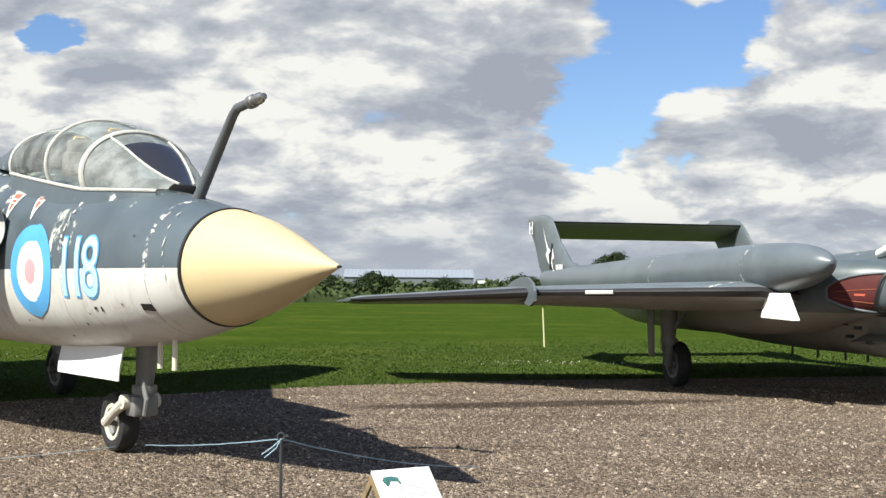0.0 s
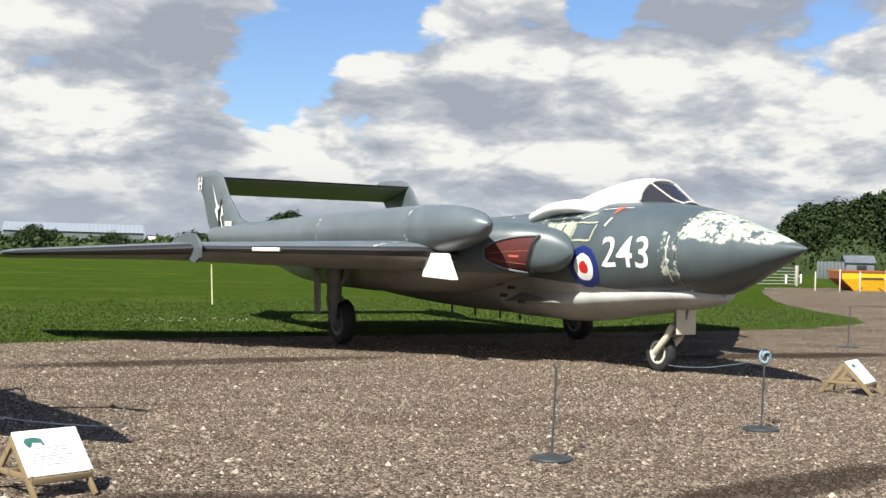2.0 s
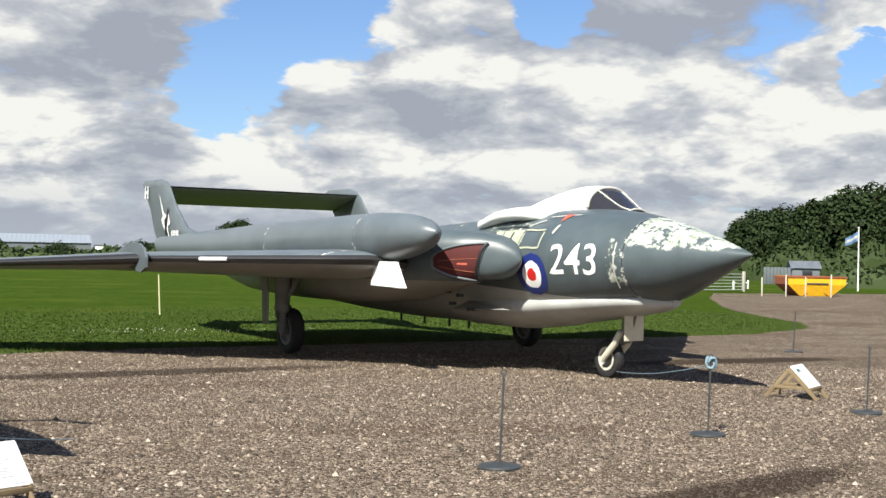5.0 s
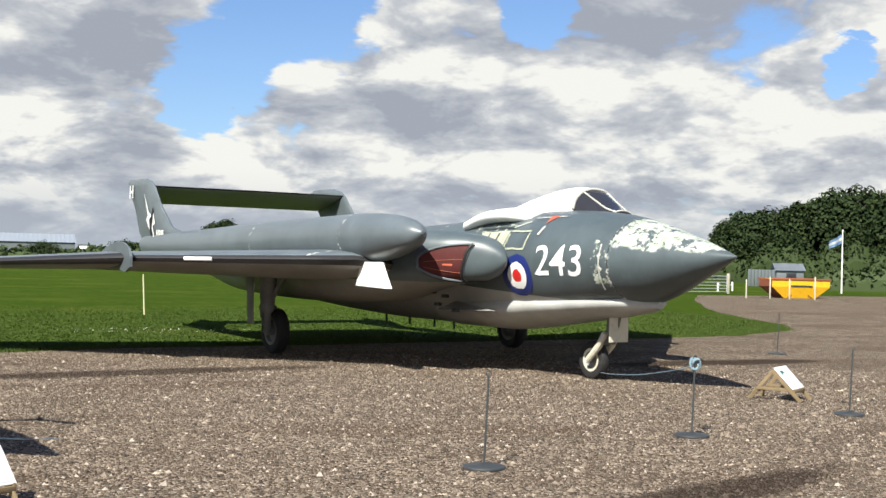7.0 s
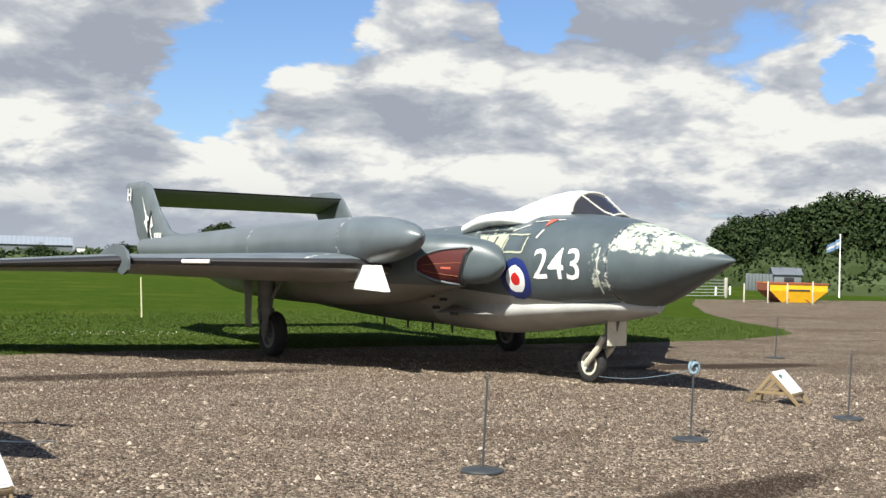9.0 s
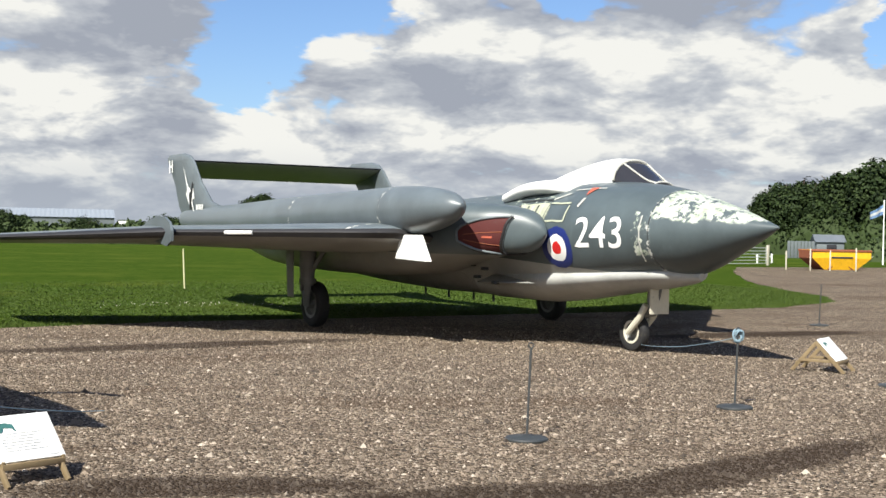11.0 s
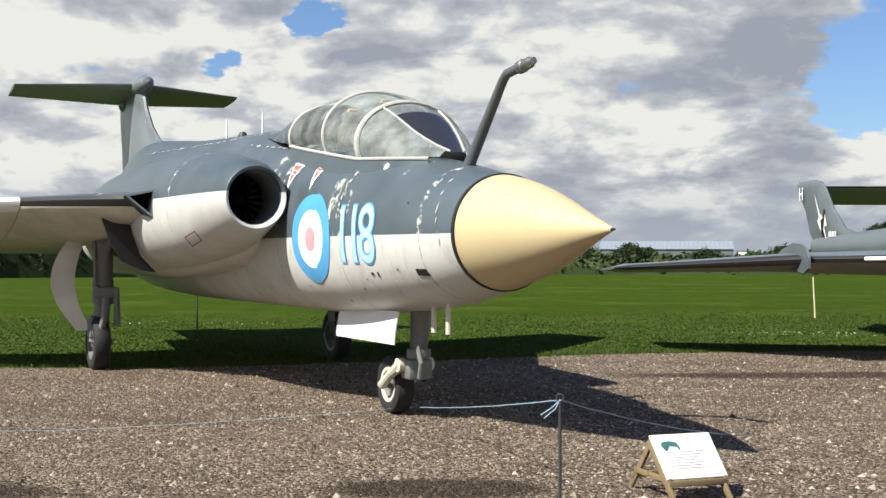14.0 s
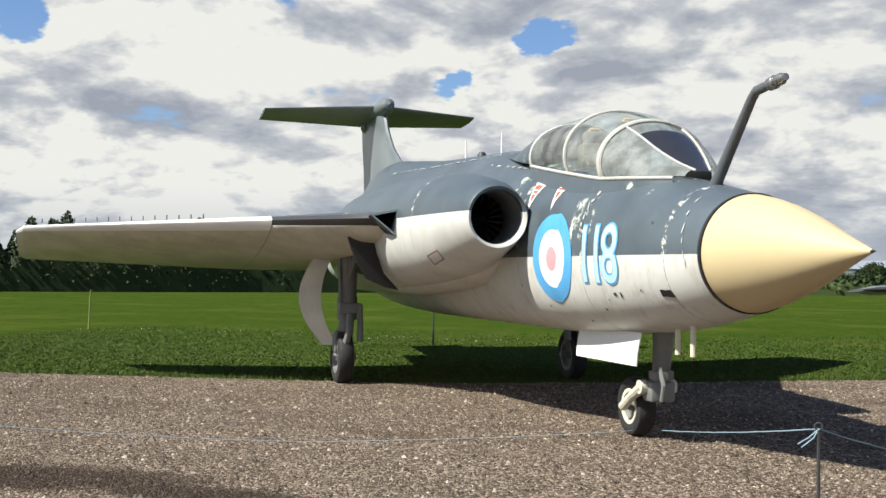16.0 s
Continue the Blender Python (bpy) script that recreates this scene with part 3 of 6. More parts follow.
# ---- the strike jet with the cream nose ----
def strike_jet():
    jet = thing("strike_jet", pose(-3.20, 12.17, 0.012, 0, 0, 90 - 141.59), "dark grey and white strike jet with a cream nose cone", "aircraft")
    body = Body([(-2.29, 0.50, 1.32, 2.33, 2.0, 0.0), (-1.6, 0.61, 1.19, 2.46, 2.15, 0.0), (-0.9, 0.71, 1.10, 2.58, 2.3, 0.0), (0.0, 0.80, 1.03, 2.70, 2.45, 0.0), (1.0, 0.86, 1.00, 2.82, 2.5, 0.0), (2.2, 0.86, 0.99, 3.04, 2.4, 0.0), (3.2, 0.86, 0.99, 3.20, 2.2, 0.0), (5.0, 0.85, 0.98, 3.30, 2.0, 0.0), (7.0, 0.85, 0.98, 3.40, 2.0, 0.0), (9.0, 0.80, 1.02, 3.56, 2.0, 0.0), (10.2, 0.70, 1.08, 3.64, 2.0, 0.0), (11.4, 0.58, 1.18, 3.55, 2.0, 0.0), (13.0, 0.46, 1.38, 3.0, 2.0, 0.0), (14.6, 0.36, 1.62, 2.55, 2.0, 0.0)])
    fus = part("fuselage", body.mesh(-2.29, 14.6), "b_body", jet)
    nose = Body([(-3.93, 0.012, 1.81, 1.835), (-3.6, 0.125, 1.70, 1.95), (-3.2, 0.27, 1.555, 2.095), (-2.8, 0.392, 1.435, 2.22), (-2.5, 0.462, 1.365, 2.29), (-2.305, 0.497, 1.325, 2.325)])
    part("radome", nose.mesh(-3.93, -2.305, 0.06), "radome", jet, "cream nose cone")
    bm = bmesh.new()
    lathe(bm, [(-0.012, 0.5), (-0.012, 0.512), (0.03, 0.512), (0.03, 0.5)], at(-2.30, 0, 1.825), (-1, 0, 0), 48, closed=True)
    part("seal_ring", bm, "black", jet)
    bm = bmesh.new()
    lathe(bm, [(0.0, 0.016), (0.05, 0.002)], at(-3.92, 0, 1.822), (1, 0, 0), 12)
    part("nose_tip", bm, "black", jet)

    # canopy: frame hoops, sill, panes and the cockpit under them
    can = Body([(-1.45, 0.10, 2.50, 2.57), (-1.2, 0.28, 2.3, 2.70), (-0.95, 0.42, 2.3, 2.84), (-0.65, 0.52, 2.3, 3.02), (-0.35, 0.575, 2.3, 3.16), (0.1, 0.62, 2.4, 3.31), (0.6, 0.63, 2.4, 3.37), (1.2, 0.62, 2.5, 3.37), (2.0, 0.56, 2.6, 3.30), (2.9, 0.42, 2.7, 3.16)])

    def sill(s):
        return 2.535 + 0.05 * (s + 1.45) if s < -0.35 else 2.59 + 0.145 * (s + 0.35)

    def pane(name, s0, s1, mat, a0=-1.95, a1=1.95, label="", off=0.0):
        bm = bmesh.new()
        rows, n = [], 28
        count = max(3, int((s1 - s0) / 0.08))
        for i in range(count + 1):
            s = s0 + (s1 - s0) * i / count
            row = []
            for k in range(n + 1):
                p = can.point(s, a0 + (a1 - a0) * k / n, off)
                p.z = max(p.z, sill(s))
                row.append(bm.verts.new(p))
            rows.append(row)
        for r0, r1 in zip(rows, rows[1:]):
            for k in range(n):
                bm.faces.new((r0[k], r1[k], r1[k + 1], r0[k + 1]))
        ob = part(name, bm, mat, jet, label)
        ob.visible_shadow = False
        return ob

    def hoop(name, s, width, r, mat="sealant", lean=0.0):
        bm = bmesh.new()
        pts = []
        for k in range(33):
            a = -1.95 + 3.9 * k / 32
            p = can.point(s + lean * (1 - math.cos(a)), a, 0.004)
            p.z = max(p.z, sill(s) - 0.03)
            pts.append(p)
        tube(bm, pts, r, 8)
        for v in bm.verts:
            v.co.x = -s + (v.co.x + s) * width
        part(name, bm, mat, jet, "flaking white canopy frame")

    pane("windscreen", -1.36, -0.37, "screen", 0.55, 1.95, label="weathered curved side screen")
    pane("windscreen", -1.36, -0.37, "screen", -1.95, -0.55, label="weathered curved side screen")
    pane("windscreen_top", -0.60, -0.37, "screen", -0.55, 0.55, label="weathered upper screen")
    pane("front_canopy_pane", -0.33, 0.41, "glass", label="clear scuffed canopy")
    pane("rear_canopy_pane", 0.47, 1.55, "glass", label="clear scuffed canopy")
    pane("front_screen", -1.42, -0.60, "rain", -0.55, 0.55, "dark flat front screen")
    for ang in (-0.55, 0.55):
        bm = bmesh.new()
        tube(bm, [can.point(-1.4 + 1.02 * k / 12, ang, 0.006) for k in range(13)], 0.012, 8)
        part("screen_bar", bm, "sealant", jet)
    hoop("windscreen_arch", -0.35, 1.6, 0.027)
    hoop("canopy_hoop", 0.44, 1.3, 0.019)
    hoop("canopy_end", 1.57, 1.3, 0.018)
    fair = pane("canopy_rear_fairing", 1.58, 2.9, "b_upper", label="grey fairing behind the canopy")
    fair.visible_shadow = True
    for side in (1, -1):
        bm = bmesh.new()
        pts = []
        for k in range(40):
            s = -1.25 + 2.85 * k / 39
            w = can.sec(s)[0]
            z = sill(s)
            h = (can.sec(s)[2] - can.sec(s)[1]) / 2
            zc = (can.sec(s)[2] + can.sec(s)[1]) / 2
            x = w * math.sqrt(max(0.02, 1 - ((z - zc) / h) ** 2)) if z > zc else w
            pts.append(at(s, side * (x - 0.012), z - 0.015))
        tube(bm, pts, 0.018, 8)
        part("canopy_rail", bm, "sealant", jet, "flaking white sealant strip")
        bm = bmesh.new()
        rows = [[bm.verts.new(p + Vector((0, -side * d, -d * 4.5))) for d in (0.0, 0.012, 0.03, 0.05)] for p in pts]
        for r0, r1 in zip(rows, rows[1:]):
            for k in range(3):
                bm.faces.new((r0[k], r1[k], r1[k + 1], r0[k + 1]))
        bmesh.ops.recalc_face_normals(bm, faces=bm.faces)
        part("cockpit_sill", bm, "b_upper", jet)
    for s in (0.12, 1.05):
        bm = bmesh.new()
        box(bm, -s - 0.12, -s + 0.05, -0.2, 0.2, 2.55, 3.08, Matrix.Translation((0, 0, 0)), 0.04)
        box(bm, -s - 0.16, -s - 0.02, -0.13, 0.13, 3.02, 3.22, None, 0.03)
        st = part("ejection_seat", bm, "seat", jet, "dull brown padded seat")
        bm = bmesh.new()
        tube(bm, [at(s + 0.1, 0.09, 3.2), at(s + 0.1, 0.05, 3.25), at(s + 0.1, -0.05, 3.25), at(s + 0.1, -0.09, 3.2)], 0.012, 8)
        part("blind_handle", bm, "yellow", st)
    bm = bmesh.new()
    box(bm, 0.72, 1.05, -0.30, 0.30, 2.45, 2.66, None, 0.06)
    part("coaming", bm, "interior", jet)

    # refuelling probe
    bm = bmesh.new()
    tube(bm, [at(-1.60, 0, 2.38), at(-1.66, 0, 2.48), at(-2.26, 0, 3.14), at(-2.33, 0, 3.19), at(-2.56, 0, 3.215)], [0.085, 0.055, 0.042, 0.042, 0.04], 14)
    probe = part("refuelling_probe", bm, "blue_grey", jet)
    bm = bmesh.new()
    lathe(bm, [(0, 0.038), (0.0, 0.056), (0.07, 0.058), (0.08, 0.045), (0.13, 0.05), (0.17, 0.05), (0.2, 0.036), (0.235, 0.03), (0.24, 0.0)], at(-2.55, 0, 3.213), (1, 0, 0.12), 20)
    part("nozzle", bm, "steel", probe, "bare metal nozzle")

    # engine nacelles with deep intakes
    for side in (1, -1):
        nac = Body([(0.93, 0.34, 1.90, 2.58, 2.0, side * 1.20), (1.06, 0.375, 1.86, 2.63, 2.0, side * 1.20), (1.4, 0.44, 1.78, 2.70, 2.0, side * 1.19), (2.2, 0.55, 1.62, 2.80, 2.1, side * 1.16), (3.4, 0.66, 1.50, 2.88, 2.2, side * 1.12), (5.5, 0.70, 1.42, 2.92, 2.2, side * 1.08), (8.5, 0.62, 1.38, 2.86, 2.1, side * 1.0), (10.5, 0.46, 1.42, 2.6, 2.0, side * 0.86), (11.6, 0.34, 1.5, 2.4, 2.0, side * 0.8)])
        nc = part("engine_nacelle", nac.mesh(0.93, 11.6, 0.12, 48, cap0=False), "b_nacelle", jet)
        bm = bmesh.new()
        o = at(0.93, side * 1.20, 2.24)
        lathe(bm, [(0.004, 0.344), (-0.02, 0.330), (0.0, 0.300), (0.06, 0.288)], o, (-1, 0, 0), 40)
        bmesh.ops.recalc_face_normals(bm, faces=bm.faces)
        part("intake_lip", bm, "b_nacelle", nc)
        bm = bmesh.new()
        lathe(bm, [(0.06, 0.288), (0.12, 0.283), (0.75, 0.29)], o, (-1, 0, 0), 40)
        bmesh.ops.recalc_face_normals(bm, faces=bm.faces)
        part("intake_duct", bm, "gear", nc, "grey metal intake duct")
        bm = bmesh.new()
        f0 = at(1.58, side * 1.20, 2.24)
        lathe(bm, [(0.02, 0.288), (0.02, 0.0)], f0, (-1, 0, 0), 32)
        for k in range(20):
            a = 2 * math.pi * k / 20
            c, sn = math.cos(a), math.sin(a)
            blade = bmesh.new()
            vs = [blade.verts.new(f0 + Vector((dx, c * r - sn * dw, sn * r + c * dw))) for r, dx, dw in ((0.07, 0.03, -0.012), (0.07, 0.0, 0.014), (0.283, -0.015, 0.03), (0.283, 0.03, -0.02))]
            blade.faces.new(vs)
            bmesh.ops.solidify(blade, geom=blade.faces[:], thickness=0.004)
            part("compressor_blade", blade, "fan", nc, smooth=False)
        lathe(bm, [(-0.14, 0.0), (-0.12, 0.035), (-0.04, 0.075), (0.02, 0.08)], f0, (-1, 0, 0), 20)
        bmesh.ops.recalc_face_normals(bm, faces=bm.faces)
        part("compressor_hub", bm, "fan", nc, "dark compressor hub")
        if side == 1:
            for pts in ([(1.9, 2.18), (2.3, 2.22), (2.3, 2.245), (1.9, 2.205)], [(1.9, 2.42), (2.3, 2.46), (2.3, 2.485), (1.9, 2.445)], [(1.9, 2.18), (1.93, 2.18), (1.93, 2.44), (1.9, 2.44)], [(2.27, 2.22), (2.3, 2.22), (2.3, 2.48), (2.27, 2.48)]):
                bm = bmesh.new()
                bm.faces.new([bm.verts.new(nac.point(s, a, 0.006)) for s, a in pts])
                part("access_panel_outline", bm, "rust", nc)
        # filler between body and nacelle
        gap = Body([(1.75, 0.12, 1.8, 2.6, 3, side * 0.80), (2.6, 0.4, 1.5, 2.75, 3, side * 0.85), (6, 0.5, 1.3, 2.95, 3, side * 0.8), (10, 0.4, 1.3, 2.7, 3, side * 0.7)])
        part("nacelle_fairing", gap.mesh(1.75, 10, 0.3, 24), "b_nacelle", jet)
        # wing
        bm = bmesh.new()
        wing(bm, [(at(3.3, side * 1.6, 2.28), at(9.3, side * 1.3, 1.95), 0.075), (at(3.62, side * 1.98, 2.31), at(9.2, side * 1.95, 1.66), 0.075), (at(5.405, side * 2.994, 2.334), at(9.1, side * 2.994, 1.660), 0.085)], nose_band=0.012, bands=3)
        part("inner_wing", bm, ["b_upper", "b_under", "le_black"], jet)
        bm = bmesh.new()
        wing(bm, [(at(5.40, side * 3.0, 2.335), at(9.1, side * 3.0, 1.66), 0.085), (at(8.35, side * 6.42, 2.28), at(10.1, side * 6.48, 1.80), 0.075), (at(8.75, side * 6.56, 2.22), at(10.0, side * 6.58, 1.84), 0.04)], nose_band=0.05, bands=4)
        ow = part("outer_wing", bm, ["b_upper", "b_under", "white"], jet, "outer wing with a white leading edge")
        for k in range(16):
            t = 0.25 + 0.72 * k / 15
            p = at(5.4, side * 3.0, 2.335).lerp(at(8.35, side * 6.42, 2.28), t) + Vector((-0.28, 0, 0.11))
            bm = bmesh.new()
            box(bm, p.x - 0.05, p.x + 0.05, p.y - 0.006, p.y + 0.006, p.z - 0.05, p.z + 0.015)
            part("vortex_generator", bm, "blue_grey", ow)
        # open hole at the root of the leading edge
        bm = bmesh.new()
        rim = [at(3.16, side * 1.74, 2.42), at(3.16, side * 1.78, 2.08), at(3.36, side * 2.06, 2.35)]
        mid = (rim[0] + rim[1] + rim[2]) / 3
        hole = [p.lerp(mid, 0.22) for p in rim]
        outer, inner = [bm.verts.new(p) for p in rim], [bm.verts.new(p) for p in hole]
        rear, deep = [bm.verts.new(p + Vector((-0.9, 0.12 * side, -0.03))) for p in rim], [bm.verts.new(p + Vector((-0.45, 0, 0))) for p in hole]
        for k in range(3):
            j = (k + 1) % 3
            for quad, slot in (((outer[k], outer[j], rear[j], rear[k]), 0), ((outer[k], outer[j], inner[j], inner[k]), 0), ((inner[k], inner[j], deep[j], deep[k]), 1)):
                f = bm.faces.new(quad)
                f.material_index = slot
        bm.faces.new(deep).material_index = 1
        bmesh.ops.recalc_face_normals(bm, faces=bm.faces)
        part("root_vent", bm, ["b_upper", "black"], jet, "dark open vent at the wing root", smooth=False)
        # black plate that stands for the dark at the front of the well
        bm = bmesh.new()
        edge = [(2.14, 2.10), (2.02, 1.75), (1.88, 1.55), (1.62, 1.43), (1.45, 1.40), (1.65, 1.62), (1.76, 1.9), (1.78, 2.12)]
        a, b = [bm.verts.new(at(4.35, side * l, z)) for l, z in edge], [bm.verts.new(at(4.42, side * l, z)) for l, z in edge]
        bm.faces.new(a); bm.faces.new(b[::-1])
        for i in range(len(edge)):
            j = (i + 1) % len(edge)
            bm.faces.new((a[i], a[j], b[j], b[i]))
        bmesh.ops.recalc_face_normals(bm, faces=bm.faces)
        part("well_shade_plate", bm, "black", nc, "black plate for the dark at the edge of the open wheel well", smooth=False)
        # open wheel well on the flank of the nacelle: its shade as a black patch on the skin
        bm = bmesh.new()
        rows = [[bm.verts.new(nac.point(4.7 + 3.3 * k / 14, side * (1.62 + (0.75 * math.sin(math.pi * (k / 14) ** 0.7) + 0.02) * j / 6), 0.008)) for j in range(7)] for k in range(15)]
        for r0, r1 in zip(rows, rows[1:]):
            for j in range(6):
                bm.faces.new((r0[j], r1[j], r1[j + 1], r0[j + 1]))
        bmesh.ops.recalc_face_normals(bm, faces=bm.faces)
        part("well_shade_patch", bm, "black", nc, "flat black patch for the shade inside the open wheel well")
        # main leg
        leg = new("main_leg")
        leg.parent = jet
        leg["label"] = "grey main undercarriage leg with one wheel"
        bm = bmesh.new()
        tube(bm, [at(6.1, side * 1.80, 2.1), at(6.2, side * 1.77, 1.3), at(6.24, side * 1.76, 0.95)], [0.15, 0.135, 0.125], 16)
        tube(bm, [at(6.0, side * 1.62, 1.15), at(5.98, side * 1.62, 0.62)], [0.035, 0.05], 10)
        tube(bm, [at(6.02, side * 1.76, 1.02), at(5.92, side * 1.80, 0.78), at(6.06, side * 1.84, 0.48)], [0.055, 0.05, 0.05], 10)
        tube(bm, [at(6.05, side * 1.92, 1.9), at(6.08, side * 1.90, 1.1)], 0.022, 8)
        box(bm, -6.2, -5.98, -side * 1.76 - 0.17, -side * 1.76 + 0.17, 1.02, 1.18, None, 0.03)
        tube(bm, [at(6.24, side * 1.76, 1.0), at(6.28, side * 1.80, 0.6), at(6.3, side * 1.86, 0.38)], [0.11, 0.12, 0.10], 14)
        for dz in (1.22, 0.98):
            lathe(bm, [(-0.05, 0.0), (-0.05, 0.15), (0.05, 0.15), (0.05, 0.0)], at(6.22, side * 1.77, dz), (0, 0, 1), 16)
        tube(bm, [at(5.95, side * 1.7, 1.9), at(6.22, side * 1.86, 1.15)], 0.05, 10)
        box(bm, -6.42, -6.16, -side * 1.86 - 0.10, -side * 1.86 + 0.10, 0.45, 0.75, None, 0.03)
        tube(bm, [at(6.3, side * 1.86, 0.38), at(6.3, side * 1.62, 0.38)], 0.05, 12)
        part("strut", bm, "gear", leg)
        wheel(leg, at(6.3, side * 1.82, 0.38), (0, 1, 0), 0.40, 0.24, rim="gear")
        bm = bmesh.new()
        rows = []
        for k in range(15):
            t = k / 14
            z = 2.0 - 1.45 * t
            l = 2.02 + 0.33 * math.sin(math.pi * min(1, t * 0.92)) - 0.10 * t
            w = 0.20 + 0.12 * math.sin(math.pi * t)
            rows.append([bm.verts.new(at(6.35 + ds, side * (l + dl), z)) for ds, dl in ((0, -w / 2), (0.06, w / 2), (0.075, w / 2), (0.015, -w / 2))])
        for r0, r1 in zip(rows, rows[1:]):
            for k in range(4):
                bm.faces.new((r0[k], r0[(k + 1) % 4], r1[(k + 1) % 4], r1[k]))
        bm.faces.new(rows[0]); bm.faces.new(rows[-1][::-1])
        bmesh.ops.recalc_face_normals(bm, faces=bm.faces)
        part("main_gear_door", bm, "b_under", jet, "curved pale undercarriage door", sharp=60)
    # fin, rudder and T-tail
    up = Vector((0, 1, 0))
    bm = bmesh.new()
    wing(bm, [(at(9.6, 0, 3.45), at(13.3, 0, 2.7), 0.06), (at(10.35, 0, 3.72), at(13.45, 0, 3.3), 0.07), (at(10.85, 0, 3.98), at(13.5, 0, 3.7), 0.08), (at(11.3, 0, 4.35), at(13.65, 0, 4.2), 0.085), (at(11.6, 0, 4.78), at(13.76, 0, 4.75), 0.09)], up)
    part("fin", bm, "b_fin", jet)
    bm = bmesh.new()
    lathe(bm, [(-0.35, 0.0), (-0.3, 0.10), (0.0, 0.17), (0.8, 0.17), (1.6, 0.12), (2.2, 0.05), (2.3, 0.0)], at(11.5, 0, 4.84), (-1, 0, 0), 20)
    part("tail_bullet", bm, "b_fin", jet)
    for side in (1, -1):
        bm = bmesh.new()
        wing(bm, [(at(11.75, side * 0.05, 4.86), at(13.55, side * 0.05, 4.66), 0.075), (at(12.75, side * 2.17, 4.86), at(13.75, side * 2.17, 4.75), 0.065)])
        part("tailplane", bm, ["b_upper", "tail_grass_bounce", "b_upper"], jet)
    bm = bmesh.new()
    lathe(bm, [(0, 0.0), (0.0, 0.12), (0.25, 0.15), (0.5, 0.1), (0.55, 0)], at(12.9, 0, 4.62), (-1, 0, 0), 16)
    part("tail_fairing", bm, "b_fin", jet)
    # nose leg
    leg = new("nose_leg")
    leg.parent = jet
    leg["label"] = "grey nose undercarriage leg"
    bm = bmesh.new()
    tube(bm, [at(-0.62, 0, 1.15), at(-0.56, 0, 0.7), at(-0.52, 0, 0.5)], [0.11, 0.085, 0.09], 16)
    lathe(bm, [(-0.04, 0.0), (-0.04, 0.12), (0.04, 0.12), (0.04, 0)], at(-0.56, 0, 0.66), (0, 0, 1), 16)
    box(bm, 0.40, 0.62, -0.13, 0.13, 0.40, 0.60, None, 0.03)
    tube(bm, [at(-0.46, -0.16, 0.54), at(-0.46, 0.16, 0.54)], 0.055, 12)
    tube(bm, [at(-0.68, 0.05, 0.42), at(-0.72, 0.05, 0.57), at(-0.6, 0.05, 0.8)], 0.025, 8)
    part("strut", bm, "gear", leg)
    for side in (1, -1):
        bm = bmesh.new()
        tube(bm, [at(-0.48, side * 0.15, 0.55), at(-0.2, side * 0.15, 0.42), at(0.0, side * 0.15, 0.30)], [0.06, 0.045, 0.05], 10)
        lathe(bm, [(-0.03, 0.0), (-0.03, 0.07), (0.03, 0.07), (0.03, 0.0)], at(-0.46, side * 0.16, 0.54), (0, 1, 0), 14)
        part("trailing_arm", bm, "gear_white", leg, "pale trailing arm")
    tube_axle = bmesh.new()
    tube(tube_axle, [at(0, -0.17, 0.30), at(0, 0.17, 0.30)], 0.035, 10)
    part("axle", tube_axle, "steel", leg)
    wheel(leg, at(0, 0, 0.30), (0, 1, 0), 0.30, 0.20, rim="gear_white", rim_label="pale wheel rim")
    for side, z0 in ((1, 0.76),):
        bm = bmesh.new()
        rows = []
        for k in range(7):
            t = k / 6
            l = side * (0.27 + 0.05 * math.sin(t * 1.6))
            rows.append([bm.verts.new(at(s, l + e, 1.08 - (1.08 - z0) * t)) for s, e in ((-0.70, 0), (0.82, 0), (0.82, 0.012), (-0.70, 0.012))])
        for r0, r1 in zip(rows, rows[1:]):
            for k in range(4):
                bm.faces.new((r0[k], r0[(k + 1) % 4], r1[(k + 1) % 4], r1[k]))
        bm.faces.new(rows[0]); bm.faces.new(rows[-1][::-1])
        bmesh.ops.recalc_face_normals(bm, faces=bm.faces)
        part("nose_gear_door", bm, "white", jet, "clean white nose wheel door", sharp=60)

    # markings on the starboard skin
    def skin(s0, z0, off):
        return lambda x, y: body.wrap(s0 - x, y, z0, off)

    for r0, r1, mat, off in ((0.0, 0.125, "pink", 0.006), (0.125, 0.30, "white", 0.006), (0.30, 0.465, "faded_blue", 0.006)):
        part("roundel_ring", lay(disc(r0, r1), skin(0.30, 1.80, off)), mat, fus)
    for text, w, mat, off in (("118", 0.020, "faded_blue", 0.006), ("118", 0.002, "pale_blue", 0.010)):
        bm = letters(text, 0.80, w, spacing=0.72)
        for v in bm.verts:
            v.co.x *= 0.82
        part("side_number", lay(bm, skin(-0.67, 1.80, off)), mat, fus)
    for s0 in (0.45, 1.05):
        part("warning_triangle", lay(polygon([(-0.15, 0.17), (0.15, 0.17), (0.0, -0.22)]), skin(s0, 2.50, 0.006)), "white", fus)
        part("warning_mark", lay(polygon([(-0.09, 0.125), (0.09, 0.125), (0.0, -0.12)]), skin(s0, 2.50, 0.010)), "orange", fus)
        for dy in (0.045, -0.005):
            part("warning_text_bar", lay(polygon([(-0.06, dy), (0.06, dy), (0.06, dy + 0.014), (-0.06, dy + 0.014)]), skin(s0, 2.50, 0.013)), "white", fus)
    part("fuselage_vent", lay(polygon([(-0.09, -0.03), (0.09, -0.03), (0.07, 0.04), (-0.09, 0.04)]), skin(-1.72, 1.47, 0.006)), "black", fus)
